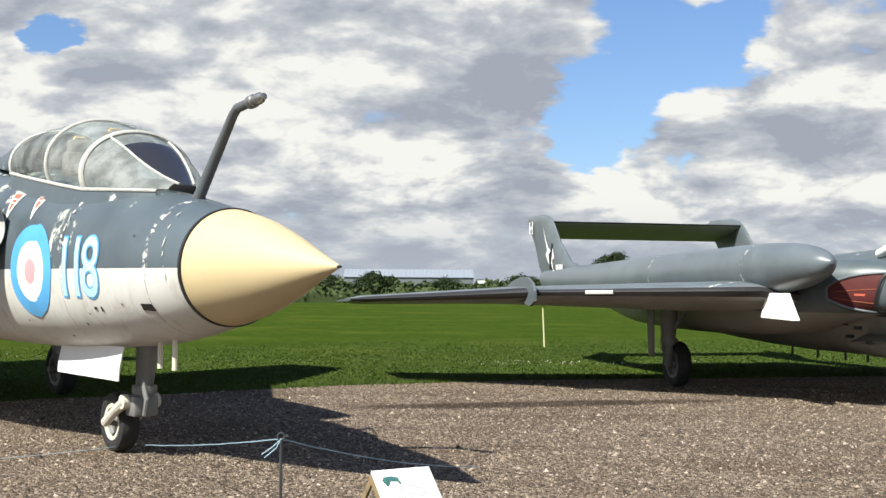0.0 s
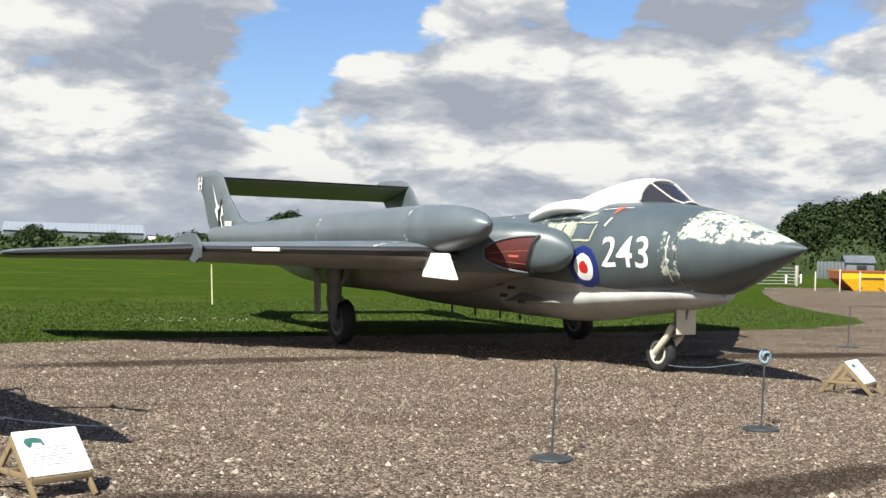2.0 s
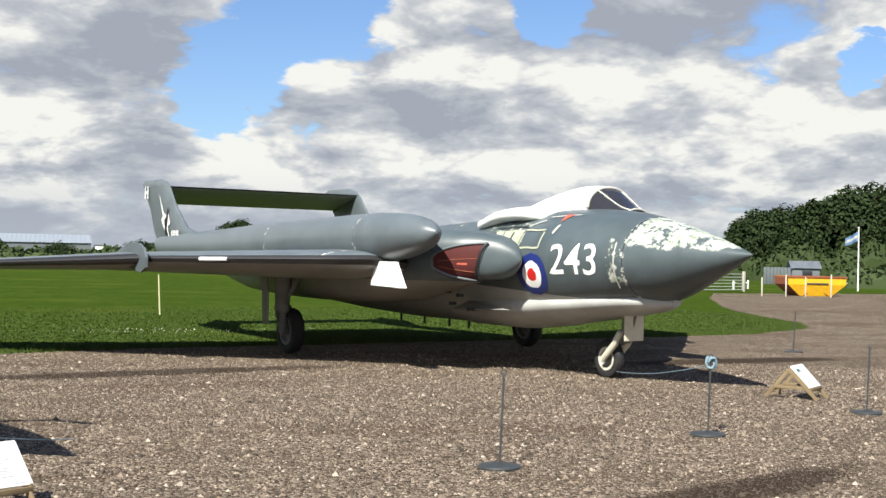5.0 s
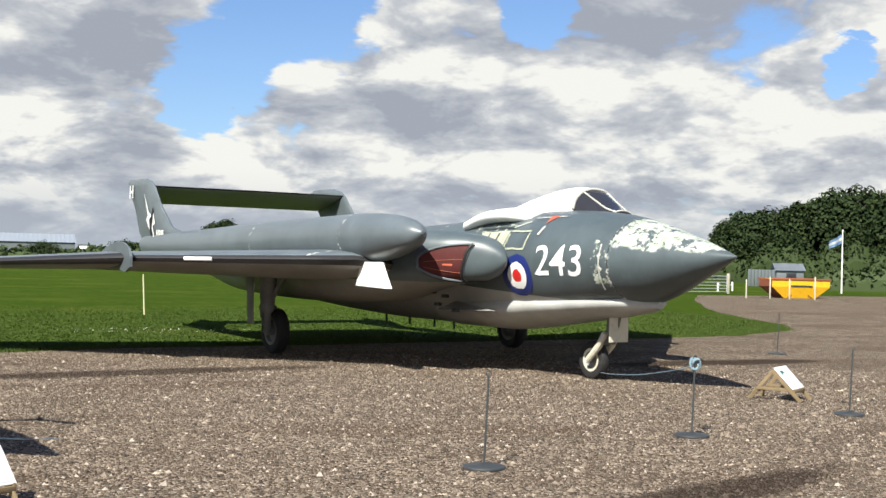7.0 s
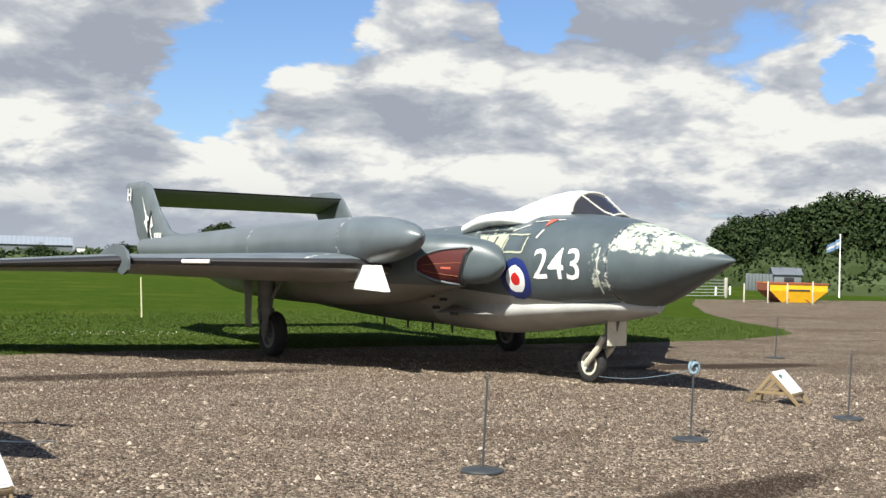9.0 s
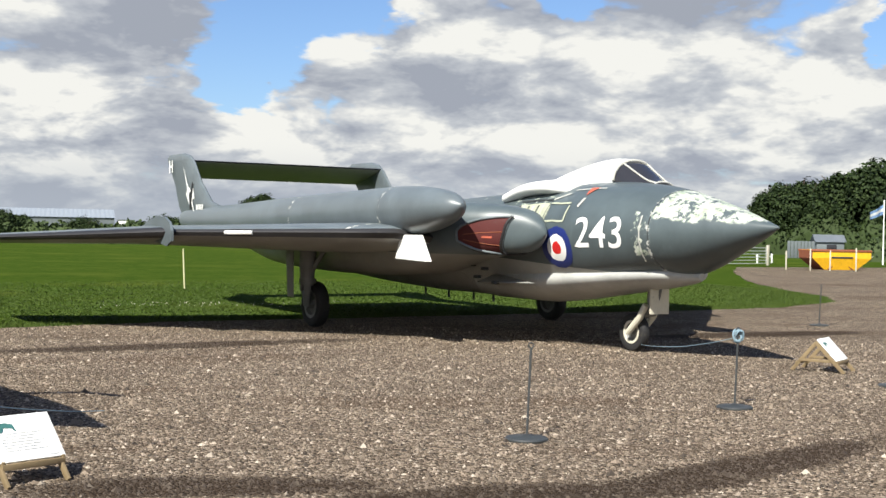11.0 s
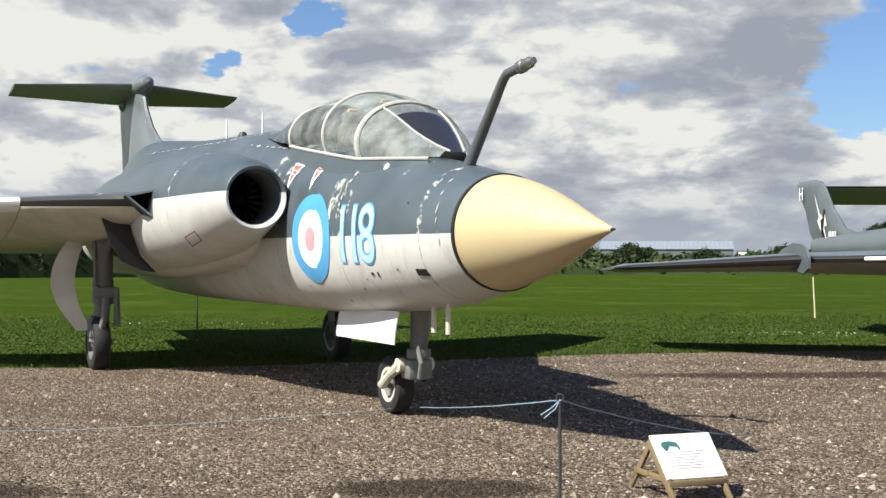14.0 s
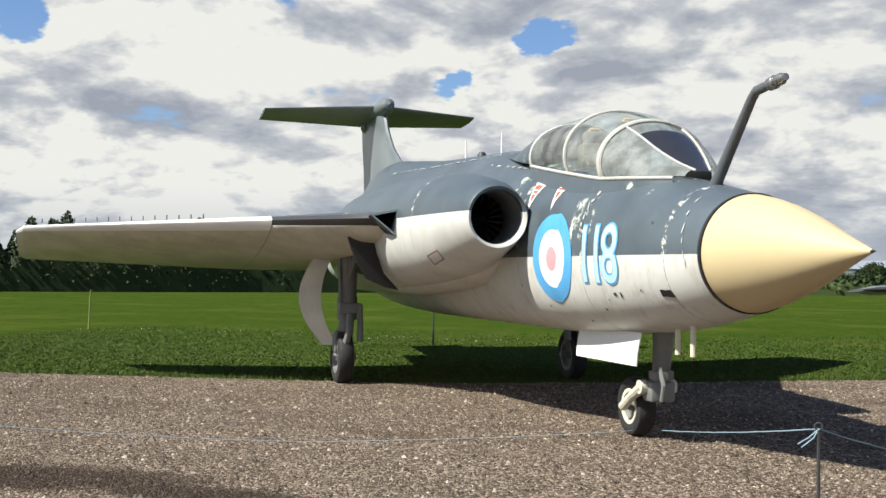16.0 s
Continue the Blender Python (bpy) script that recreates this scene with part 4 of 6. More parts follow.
    for s0, z0, w, h in ((-1.0, 1.45, 0.03, 0.05), (-0.9, 1.45, 0.05, 0.03), (-0.75, 1.40, 0.02, 0.02), (-0.6, 1.30, 0.03, 0.03), (-1.35, 1.50, 0.02, 0.02), (0.6, 1.30, 0.02, 0.03), (-0.1, 1.17, 0.04, 0.02), (-1.55, 2.1, 0.02, 0.02), (1.2, 1.5, 0.02, 0.02)):
        part("stencil_mark", lay(polygon([(-w / 2, -h / 2), (w / 2, -h / 2), (w / 2, h / 2), (-w / 2, h / 2)], 0), skin(s0, z0, 0.006)), "iron", fus)
    # flaking sealant along joints and the spine
    rng = random.Random(12)
    for s0, s1, z0, z1, w, count in ((-0.30, -0.42, 1.98, 2.52, 0.035, 9), (1.25, 1.10, 2.35, 2.75, 0.035, 6), (-2.1, -1.95, 1.7, 2.3, 0.02, 6), (-1.40, -0.2, 2.535, 2.58, 0.03, 8), (-0.2, 1.5, 2.58, 2.80, 0.04, 12), (1.5, 3.2, 2.82, 3.0, 0.03, 9), (3.0, 9.0, 3.15, 3.32, 0.035, 22)):
        for k in range(count):
            t = (k + rng.uniform(0.1, 0.9)) / count
            s, z = s0 + (s1 - s0) * t, z0 + (z1 - z0) * t
            ll, hh = (w * rng.uniform(0.5, 1.2), (z1 - z0) / count * rng.uniform(0.5, 1.3)) if abs(s1 - s0) < 0.3 else (abs(s1 - s0) / count * rng.uniform(0.3, 0.7), w * rng.uniform(0.4, 1.0))
            ring = [(ll / 2 * math.cos(a) * rng.uniform(0.6, 1.3), hh / 2 * math.sin(a) * rng.uniform(0.6, 1.3)) for a in (2 * math.pi * q / 8 for q in range(8))]
            part("sealant_flake", lay(polygon(ring, 0), skin(s, z, 0.008)), "sealant", fus)
    # aerials
    for s, h in ((4.4, 0.30), (6.1, 0.28)):
        bm = bmesh.new()
        z = body.sec(s)[2]
        tube(bm, [at(s, 0, z - 0.03), at(s, 0, z + h)], [0.018, 0.008], 8)
        part("whip_aerial", bm, "white", jet)
    for s in (-1.15, -1.45):
        bm = bmesh.new()
        tube(bm, [at(s, 0.12, 1.2), at(s, 0.12, 0.9)], 0.026, 10)
        part("under_nose_stub", bm, "gear_white", jet)
    bm = bmesh.new()
    z = body.sec(5.3)[2]
    lathe(bm, [(0, 0.07), (0.04, 0.065), (0.08, 0.04), (0.09, 0.0)], at(5.3, 0, z - 0.02), (0, 0, 1), 16)
    part("beacon", bm, "iron", jet)
    return jet


strike_jet()


# ---- the twin-boom fighter ----
def fighter():
    jet = thing("twin_boom_fighter", pose(7.73, 15.88, 0.012, 0, 0, 90 - 165.34), "grey and white twin-boom naval jet fighter with peeling nose", "aircraft")
    body = Body([(-1.06, 0.72, 1.10, 2.28), (-0.6, 0.82, 1.00, 2.36), (0.3, 0.94, 0.84, 2.42), (1.5, 1.0, 0.70, 2.40), (3.0, 1.05, 0.62, 2.30), (5.0, 1.1, 0.62, 2.2), (8.0, 1.0, 0.75, 2.05), (10.2, 0.8, 1.0, 1.8)])
    fus = part("fuselage", body.mesh(-1.06, 10.2), "v_body", jet)
    nose = Body([(-2.70, 0.012, 1.77, 1.795), (-2.4, 0.17, 1.62, 1.90), (-2.0, 0.35, 1.44, 2.03), (-1.6, 0.53, 1.26, 2.14), (-1.3, 0.645, 1.15, 2.22), (-1.07, 0.715, 1.105, 2.275)])
    part("nose_cone", nose.mesh(-2.70, -1.07, 0.05), "v_nose", jet, "grey nose cone with large patches of peeled paint")
    # chin fairing
    chin = Body([(-1.35, 0.05, 1.06, 1.16), (-1.0, 0.42, 0.98, 1.3), (0.2, 0.72, 0.80, 1.3), (1.8, 0.85, 0.60, 1.3), (3.0, 0.8, 0.6, 1.2)])
    part("chin_fairing", chin.mesh(-1.35, 3.0, 0.15, 40), "v_chin", jet)
    # pilot's canopy to port, under a white cover
    can = Body([(-0.20, 0.20, 2.2, 2.40, 2.0, -0.33), (0.0, 0.30, 2.1, 2.47, 2.2, -0.34), (0.25, 0.36, 2.1, 2.61, 2.2, -0.35), (0.48, 0.40, 2.1, 2.74, 2.2, -0.35), (0.8, 0.43, 2.1, 2.78, 2.1, -0.35), (1.2, 0.43, 2.1, 2.745, 2.0, -0.35), (1.8, 0.38, 2.1, 2.63, 2.0, -0.35), (2.37, 0.28, 2.1, 2.49, 2.0, -0.35), (2.9, 0.12, 2.1, 2.32, 2.0, -0.35)])
    bm = can.mesh(-0.19, 0.50, 0.06, 32)
    ob = part("windscreen", bm, "rain", jet, "dark framed windscreen")
    ob.visible_shadow = False
    part("canopy_cover", Body([(c[0], c[1] + 0.012, c[2], c[3] + 0.012, 2.0, c[5]) for c in can.secs]).mesh(0.48, 2.9, 0.06, 40), "canvas", jet, "white cloth cover over the canopy")
    for s, r in ((0.48, 0.026), (-0.17, 0.016)):
        bm = bmesh.new()
        tube(bm, [can.point(s, -1.5 + 3.0 * k / 24, 0.01) for k in range(25)], r, 8)
        part("windscreen_frame", bm, "sealant", jet)
    for ang in (-0.55, 0.55):
        bm = bmesh.new()
        tube(bm, [can.point(-0.17 + 0.65 * k / 12, ang, 0.008) for k in range(13)], 0.013, 8)
        part("windscreen_bar", bm, "sealant", jet)
    hatch = Body([(0.90, 0.22, 2.22, 2.40, 3.0, 0.28), (1.2, 0.38, 2.24, 2.46, 3.0, 0.36), (1.8, 0.40, 2.22, 2.42, 3.0, 0.38), (2.32, 0.34, 2.1, 2.28, 3.0, 0.42)])
    part("hatch_cover", hatch.mesh(0.90, 2.32, 0.08, 32), "canvas", jet, "white cover on the observer's hatch")

    # engine housings and intakes at the wing roots, with red boards
    for side in (1, -1):
        up = Body([(0.62, 0.015, 1.64, 1.70, 2.0, side * 1.14), (0.70, 0.10, 1.54, 1.82, 2.2, side * 1.16), (0.90, 0.25, 1.40, 1.97, 2.5, side * 1.22), (1.3, 0.46, 1.33, 2.06, 2.8, side * 1.40), (1.9, 0.66, 1.24, 2.10, 3.0, side * 1.55), (3.0, 0.8, 1.0, 2.12, 3.0, side * 1.6), (5.5, 0.85, 0.9, 2.05, 2.8, side * 1.55), (8.5, 0.75, 0.95, 1.85, 2.5, side * 1.4), (10.2, 0.6, 1.1, 1.65, 2.2, side * 1.2)])
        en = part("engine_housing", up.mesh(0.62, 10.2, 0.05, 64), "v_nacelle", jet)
        # oblique mouth on the flank, blanked with a red board behind a lip
        mouth = [(0.94, 0.96), (1.12, 2.84), (1.56, 1.58), (1.56, 1.82)]
        n = 14

        def on_mouth(t, u, off):
            (s0, a0), (s1, a1), (s2, a2), (s3, a3) = mouth
            return up.point((s0 * (1 - u) + s1 * u) * (1 - t) + (s2 * (1 - u) + s3 * u) * t, side * ((a0 * (1 - u) + a1 * u) * (1 - t) + (a2 * (1 - u) + a3 * u) * t), off)

        bm = bmesh.new()
        rows = [[bm.verts.new(on_mouth(k / n, j / 8, 0.004)) for j in range(9)] for k in range(n + 1)]
        for r0, r1 in zip(rows, rows[1:]):
            for j in range(8):
                bm.faces.new((r0[j], r1[j], r1[j + 1], r0[j + 1]))
        bmesh.ops.recalc_face_normals(bm, faces=bm.faces)
        bd = part("intake_blank", bm, "red", en, "dark red intake blanking board")
        bm = bmesh.new()
        loop = [on_mouth(k / n, 0.0, 0.014) for k in range(n + 1)] + [on_mouth(1.0, j / 4, 0.014) for j in range(1, 4)] + [on_mouth(1 - k / n, 1.0, 0.014) for k in range(n + 1)] + [on_mouth(0.0, 1 - j / 6, 0.014) for j in range(1, 7)]
        tube(bm, loop, 0.018, 8)
        part("intake_lip", bm, "v_upper", en)
        bm = bmesh.new()
        tube(bm, [on_mouth(0.015, j / 8, 0.016) for j in range(9)], 0.026, 8)
        part("intake_edge", bm, "black", en, "black rubber edge of the board")
        # shadow line beneath the lip, drawn as a black tube
        bm = bmesh.new()
        tube(bm, [on_mouth(-0.25 + 0.09 * k, 1.10, 0.006) for k in range(14)], 0.022, 8)
        part("intake_lip_shadow", bm, "black", en, "black line for the shadow under the intake lip")
        bm = bmesh.new()
        q = [bm.verts.new(on_mouth(t, u, 0.012)) for t, u in ((0.22, 0.42), (0.42, 0.42), (0.42, 0.47), (0.22, 0.47))]
        bm.faces.new(q)
        part("stencil_bar", bm, "orange", bd)
        for u in (0.34, 0.66):
            bm = bmesh.new()
            tube(bm, [on_mouth(0.05 + 0.1 * k, u, 0.006) for k in range(9)], 0.006, 6)
            part("board_seam", bm, "rust", bd)
        # boom with its forward tank
        boom = Body([(0.80, 0.02, 2.0, 2.05, 2.0, side * 2.45), (0.9, 0.14, 1.88, 2.14, 2.0, side * 2.45), (1.15, 0.25, 1.76, 2.23, 2.0, side * 2.45), (1.7, 0.33, 1.64, 2.30, 2.0, side * 2.45), (2.5, 0.36, 1.58, 2.32, 2.0, side * 2.45), (4.5, 0.36, 1.58, 2.27, 2.0, side * 2.43), (7.0, 0.30, 1.50, 2.20, 2.0, side * 2.40), (9.0, 0.25, 1.46, 2.13, 2.0, side * 2.36), (11.0, 0.2, 1.48, 2.07, 2.0, side * 2.32), (12.4, 0.12, 1.55, 2.02, 2.0, side * 2.3), (12.8, 0.05, 1.7, 1.95, 2.0, side * 2.3)])
        bo = part("tail_boom", boom.mesh(0.80, 12.8, 0.1, 40), "v_upper", jet)
        # fin with swept leading edge and dorsal fillet
        bm = bmesh.new()
        sd = Vector((0, 1, 0))
        wing(bm, [(at(9.6, side * 2.32, 1.98), at(12.5, side * 2.32, 1.75), 0.05), (at(10.8, side * 2.32, 2.18), at(12.9, side * 2.32, 2.1), 0.07), (at(11.45, side * 2.32, 2.6), at(13.2, side * 2.32, 2.6), 0.08), (at(11.9, side * 2.32, 3.05), at(13.6, side * 2.32, 3.0), 0.08), (at(12.15, side * 2.32, 3.2), at(13.75, side * 2.32, 3.2), 0.08), (at(12.5, side * 2.32, 3.27), at(13.6, side * 2.32, 3.27), 0.05)], sd, bands=2)
        fn = part("fin", bm, "v_upper", jet)
        if side == 1:
            face = lambda s0, z0, off: (lambda x, y: at(s0 - x, 2.32 + off, z0 + y))
            part("fin_letter", lay(letters("H", 0.38, 0.01), face(13.28, 2.98, 0.075)), "white", fn, "white letter on the fin")
            part("badge_disc", lay(polygon([(-0.28, 0.05), (-0.1, 0.2), (0.0, 0.12), (0.18, 0.17), (0.28, -0.05), (0.1, -0.1), (0.0, -0.22), (-0.14, -0.1)]), face(11.95, 2.32, 0.085)), "white", fn, "white and black squadron badge")
            part("badge_bolt", lay(polygon([(-0.5, 0.62), (-0.1, 0.1), (-0.05, 0.16), (0.35, -0.6), (0.0, -0.1), (-0.06, -0.18)]), face(11.9, 2.34, 0.090)), "white", fn)
            part("badge_mark", lay(polygon([(-0.1, 0.05), (0.02, 0.1), (0.1, 0.3), (0.16, 0.28), (0.1, 0.0), (0.05, -0.28), (-0.02, -0.3)]), face(11.92, 2.32, 0.094)), "black", fn)
            for k in range(5):
                part("serial_bar", lay(polygon([(k * 0.09, 0), (k * 0.09 + 0.06, 0), (k * 0.09 + 0.06, 0.11), (k * 0.09, 0.11)]), face(11.5, 2.02, 0.11)), "white", fn)
        # wing from boom to tip
        bm = bmesh.new()
        wing(bm, [(at(1.9, side * 1.8, 1.52), at(7.6, side * 1.5, 1.42), 0.075), (at(2.0, side * 2.8, 1.62), at(7.5, side * 2.8, 1.34), 0.075), (at(4.55, side * 5.38, 1.57), at(8.0, side * 5.38, 1.40), 0.075)], nose_band=0.03, bands=4)
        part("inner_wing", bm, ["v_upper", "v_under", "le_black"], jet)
        bm = bmesh.new()
        wing(bm, [(at(4.55, side * 5.40, 1.57), at(8.0, side * 5.40, 1.40), 0.075), (at(6.75, side * 7.55, 1.43), at(8.7, side * 7.55, 1.36), 0.07), (at(7.1, side * 7.74, 1.42), at(8.6, side * 7.74, 1.37), 0.03)], nose_band=0.035, bands=4)
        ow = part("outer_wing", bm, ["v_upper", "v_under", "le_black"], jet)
        # wing fence
        bm = bmesh.new()
        lobe = [(4.28, 1.44), (4.28, 1.60), (4.38, 1.72), (4.6, 1.80), (4.95, 1.82), (5.4, 1.74), (5.9, 1.60), (6.2, 1.55), (5.0, 1.42), (4.5, 1.36)]
        a = [bm.verts.new(at(s, side * 5.36, z)) for s, z in lobe]
        b = [bm.verts.new(at(s, side * 5.40, z)) for s, z in lobe]
        bm.faces.new(a); bm.faces.new(b[::-1])
        for i in range(len(lobe)):
            j = (i + 1) % len(lobe)
            bm.faces.new((a[i], a[j], b[j], b[i]))
        bmesh.ops.recalc_face_normals(bm, faces=bm.faces)
        part("wing_fence", bm, "v_upper", jet)
        bm = bmesh.new()
        c = at(3.72, side * 4.55, 1.585)
        d = Vector((-2.55, -side * 2.58, -0.05)).normalized()
        tube(bm, [c - d * 0.22, c + d * 0.22], 0.032, 10)
        part("landing_lamp", bm, "canvas", jet, "pale lamp cover on the leading edge")
        # main leg
        leg = new("main_leg")
        leg.parent = jet
        leg["label"] = "grey main undercarriage leg with a single wheel"
        bm = bmesh.new()
        tube(bm, [at(5.2, side * 2.72, 1.5), at(5.3, side * 2.68, 0.95), at(5.32, side * 2.66, 0.7)], [0.16, 0.13, 0.10], 16)
        tube(bm, [at(5.28, side * 2.80, 1.4), at(5.36, side * 2.76, 0.62)], 0.025, 8)
        lathe(bm, [(-0.04, 0.0), (-0.04, 0.145), (0.04, 0.145), (0.04, 0.0)], at(5.32, side * 2.66, 0.78), (0, 0, 1), 14)
        tube(bm, [at(5.32, side * 2.66, 0.72), at(5.39, side * 2.64, 0.36)], 0.065, 12)
        tube(bm, [at(4.9, side * 2.5, 1.4), at(5.3, side * 2.66, 0.85)], 0.045, 10)
        tube(bm, [at(5.5, side * 2.6, 0.85), at(5.62, side * 2.62, 0.6), at(5.42, side * 2.64, 0.4)], 0.03, 8)
        tube(bm, [at(5.39, side * 2.66, 0.36), at(5.39, side * 2.42, 0.36)], 0.05, 10)
        part("strut", bm, "gear", leg)
        wheel(leg, at(5.39, side * 2.48, 0.38), (0, 1, 0), 0.39, 0.22, rim="gear")
        bm = bmesh.new()
        box(bm, -5.78, -5.48, -0.012, 0.012, 0.5, 1.35, Matrix.Translation((0, -side * 2.86, 0)), 0.008)
        for v in bm.verts:
            if v.co.z < 0.6:
                v.co.x += 0.1 * (1 if v.co.x < -5.6 else 0.2)
        part("main_gear_door", bm, "v_under", jet, "pale undercarriage door")
        # pylon under the wing
        bm = bmesh.new()
        prof = [(1.66, 1.60), (2.1, 1.60), (2.25, 1.25), (1.40, 1.23)]
        a = [bm.verts.new(at(s, side * 2.56, z)) for s, z in prof]
        b = [bm.verts.new(at(s, side * 2.68, z)) for s, z in prof]
        bm.faces.new(a); bm.faces.new(b[::-1])
        for i in range(4):
            bm.faces.new((a[i], a[(i + 1) % 4], b[(i + 1) % 4], b[i]))
        bmesh.ops.recalc_face_normals(bm, faces=bm.faces)
        part("pylon", bm, "white", jet, "short white weapon pylon", smooth=False)
        # strake by the belly
        bm = bmesh.new()
        tip = [at(0.95, side * 1.08, 0.93), at(2.4, side * 0.8, 1.02), at(2.4, side * 0.8, 0.84), at(2.1, side * 1.35, 0.90)]
        vs = [bm.verts.new(p) for p in tip]
        for f in ((0, 1, 2), (0, 3, 1), (0, 2, 3), (1, 3, 2)):
            bm.faces.new([vs[i] for i in f])
        bmesh.ops.recalc_face_normals(bm, faces=bm.faces)
        part("belly_strake", bm, "v_under", jet, smooth=False)
    bm = bmesh.new()
    wing(bm, [(at(12.0, -2.3, 3.09), at(13.35, -2.3, 2.76), 0.07), (at(11.95, 0, 3.09), at(13.35, 0, 2.76), 0.07), (at(12.0, 2.3, 3.09), at(13.35, 2.3, 2.76), 0.07)], nose_band=0.03)
    part("tailplane", bm, ["v_upper", "tail_grass_bounce", "le_black"], jet)
    # nose leg
    leg = new("nose_leg")
    leg.parent = jet
    leg["label"] = "pale nose undercarriage leg with one wheel"
    bm = bmesh.new()
    tube(bm, [at(-0.42, 0, 1.1), at(-0.36, 0, 0.72)], [0.09, 0.07], 14)
    tube(bm, [at(-0.36, 0, 0.76), at(-0.30, 0, 0.54)], 0.055, 12)
    tube(bm, [at(-0.3, -0.11, 0.56), at(-0.3, 0.11, 0.56)], 0.05, 10)
    tube(bm, [at(-0.55, 0, 0.95), at(-0.48, 0.02, 0.62), at(-0.3, 0, 0.5)], 0.022, 8)
    part("strut", bm, "gear", leg)
    for side in (1, -1):
        bm = bmesh.new()
        tube(bm, [at(-0.36, side * 0.11, 0.68), at(-0.25, side * 0.12, 0.5), at(0.0, side * 0.12, 0.27)], [0.045, 0.05, 0.045], 10)
        part("fork_arm", bm, "gear_white", leg, "pale fork arm")
    wheel(leg, at(0, 0, 0.275), (0, 1, 0), 0.275, 0.15, rim="gear_white", rim_label="pale wheel rim")
    bm = bmesh.new()
    box(bm, 0.50, 0.53, -0.17, 0.17, 0.56, 1.06, None, 0.008)
    part("nose_gear_door", bm, "gear_white", jet, "pale nose leg door")

    def skin(s0, z0, off):
        return lambda x, y: body.wrap(s0 - x, y, z0, off)

    for r0, r1, mat in ((0.0, 0.095, "roundel_red"), (0.095, 0.20, "white"), (0.20, 0.315, "roundel_blue")):
        part("roundel_ring", lay(disc(r0, r1), skin(0.62, 1.45, 0.006)), mat, fus)
    part("side_number", lay(letters("243", 0.62, 0.003), skin(-0.22, 1.66, 0.007)), "white", fus, "white number on the nose")
    part("warning_triangle", lay(polygon([(-0.09, 0.1), (0.09, 0.1), (0, -0.12)]), skin(0.33, 2.28, 0.012)), "orange", fus)
    # bared structure below the observer's hatch: sill, ribs and a window frame
    def strip(s0, z0, s1, z1, w, mat, name, off=0.008, label=""):
        dx, dy = -(s1 - s0), z1 - z0
        d = math.hypot(dx, dy)
        nx, ny = -dy / d * w / 2, dx / d * w / 2
        part(name, lay(polygon([(nx, ny), (dx + nx, dy + ny), (dx - nx, dy - ny), (-nx, -ny)]), skin(s0, z0, off)), mat, fus, label)

    part("bare_panel", lay(polygon([(-1.80, 0.0), (-1.02, 0.06), (-1.02, 0.38), (-1.75, 0.36)], 5), skin(0.0, 1.78, 0.006)), "bare_primer", fus, "pale bare primer panel below the hatch")
    strip(1.80, 2.14, 1.00, 2.16, 0.035, "iron", "hatch_sill", 0.012)
    for k in range(6):
        strip(1.12 + 0.12 * k, 1.84, 1.14 + 0.12 * k, 2.10 + 0.02 * (k % 2), 0.022 + 0.012 * (k % 3), "iron" if k % 2 else "sealant", "rib", 0.012)
    for a, b in (((0.52, 1.84), (0.98, 1.84)), ((0.52, 2.10), (0.98, 2.10)), ((0.52, 1.84), (0.52, 2.10)), ((0.98, 1.84), (0.98, 2.10))):
        strip(*a, *b, 0.03, "bare_primer", "window_frame", 0.010)
    for a, b, w in (((0.98, 2.16), (0.72, 2.30), 0.035), ((0.72, 2.30), (0.10, 2.34), 0.03), ((0.92, 1.52), (0.94, 1.72), 0.03), ((-0.92, 1.30), (-0.94, 1.98), 0.02), ((0.33, 2.05), (0.30, 2.22), 0.05)):
        strip(*a, *b, w, "sealant", "sealant_line", 0.009)
    for s, z in ((2.05, 1.25), (2.25, 1.12), (1.75, 1.05), (2.4, 1.3)):
        bm = bmesh.new()
        box(bm, -s - 0.05, -s + 0.06, -1.38, -1.30, z - 0.02, z + 0.03, Matrix.Translation((0, 0.10, -0.15)), 0.008)
        part("hinge_block", bm, "iron", jet)
    for s in (3.2, 3.8, 4.6, 5.4):
        bm = bmesh.new()
        z = body.sec(s)[1]
        tube(bm, [at(s, 0.3, z + 0.1), at(s, 0.3, z - 0.1)], 0.02, 8)
        part("drain_pipe", bm, "iron", jet)
    return jet


fighter()


# ---- plants ----
def quads_mesh(name, centres, normals, sizes, rng, mat, aspect=0.7):
    """Many bent leaf cards in one mesh."""
    n = len(centres)
    nr = normals / np.maximum(np.linalg.norm(normals, axis=1, keepdims=True), 1e-6)
    ref = rng.normal(size=(n, 3))
    u = np.cross(nr, ref)
    u /= np.maximum(np.linalg.norm(u, axis=1, keepdims=True), 1e-6)
    v = np.cross(nr, u)
    s = sizes[:, None]
    fold = nr * s * 0.18
    p = np.stack([centres - u * s, centres - v * s * aspect + fold, centres + u * s, centres + v * s * aspect + fold], 1).reshape(-1, 3)
    f = np.arange(4 * n).reshape(-1, 4)
    me = bpy.data.meshes.new(name)
    me.from_pydata(p.tolist(), [], np.concatenate([f[:, [0, 1, 2]], f[:, [0, 2, 3]]]).tolist())
    me.materials.append(MAT[mat])
    return me


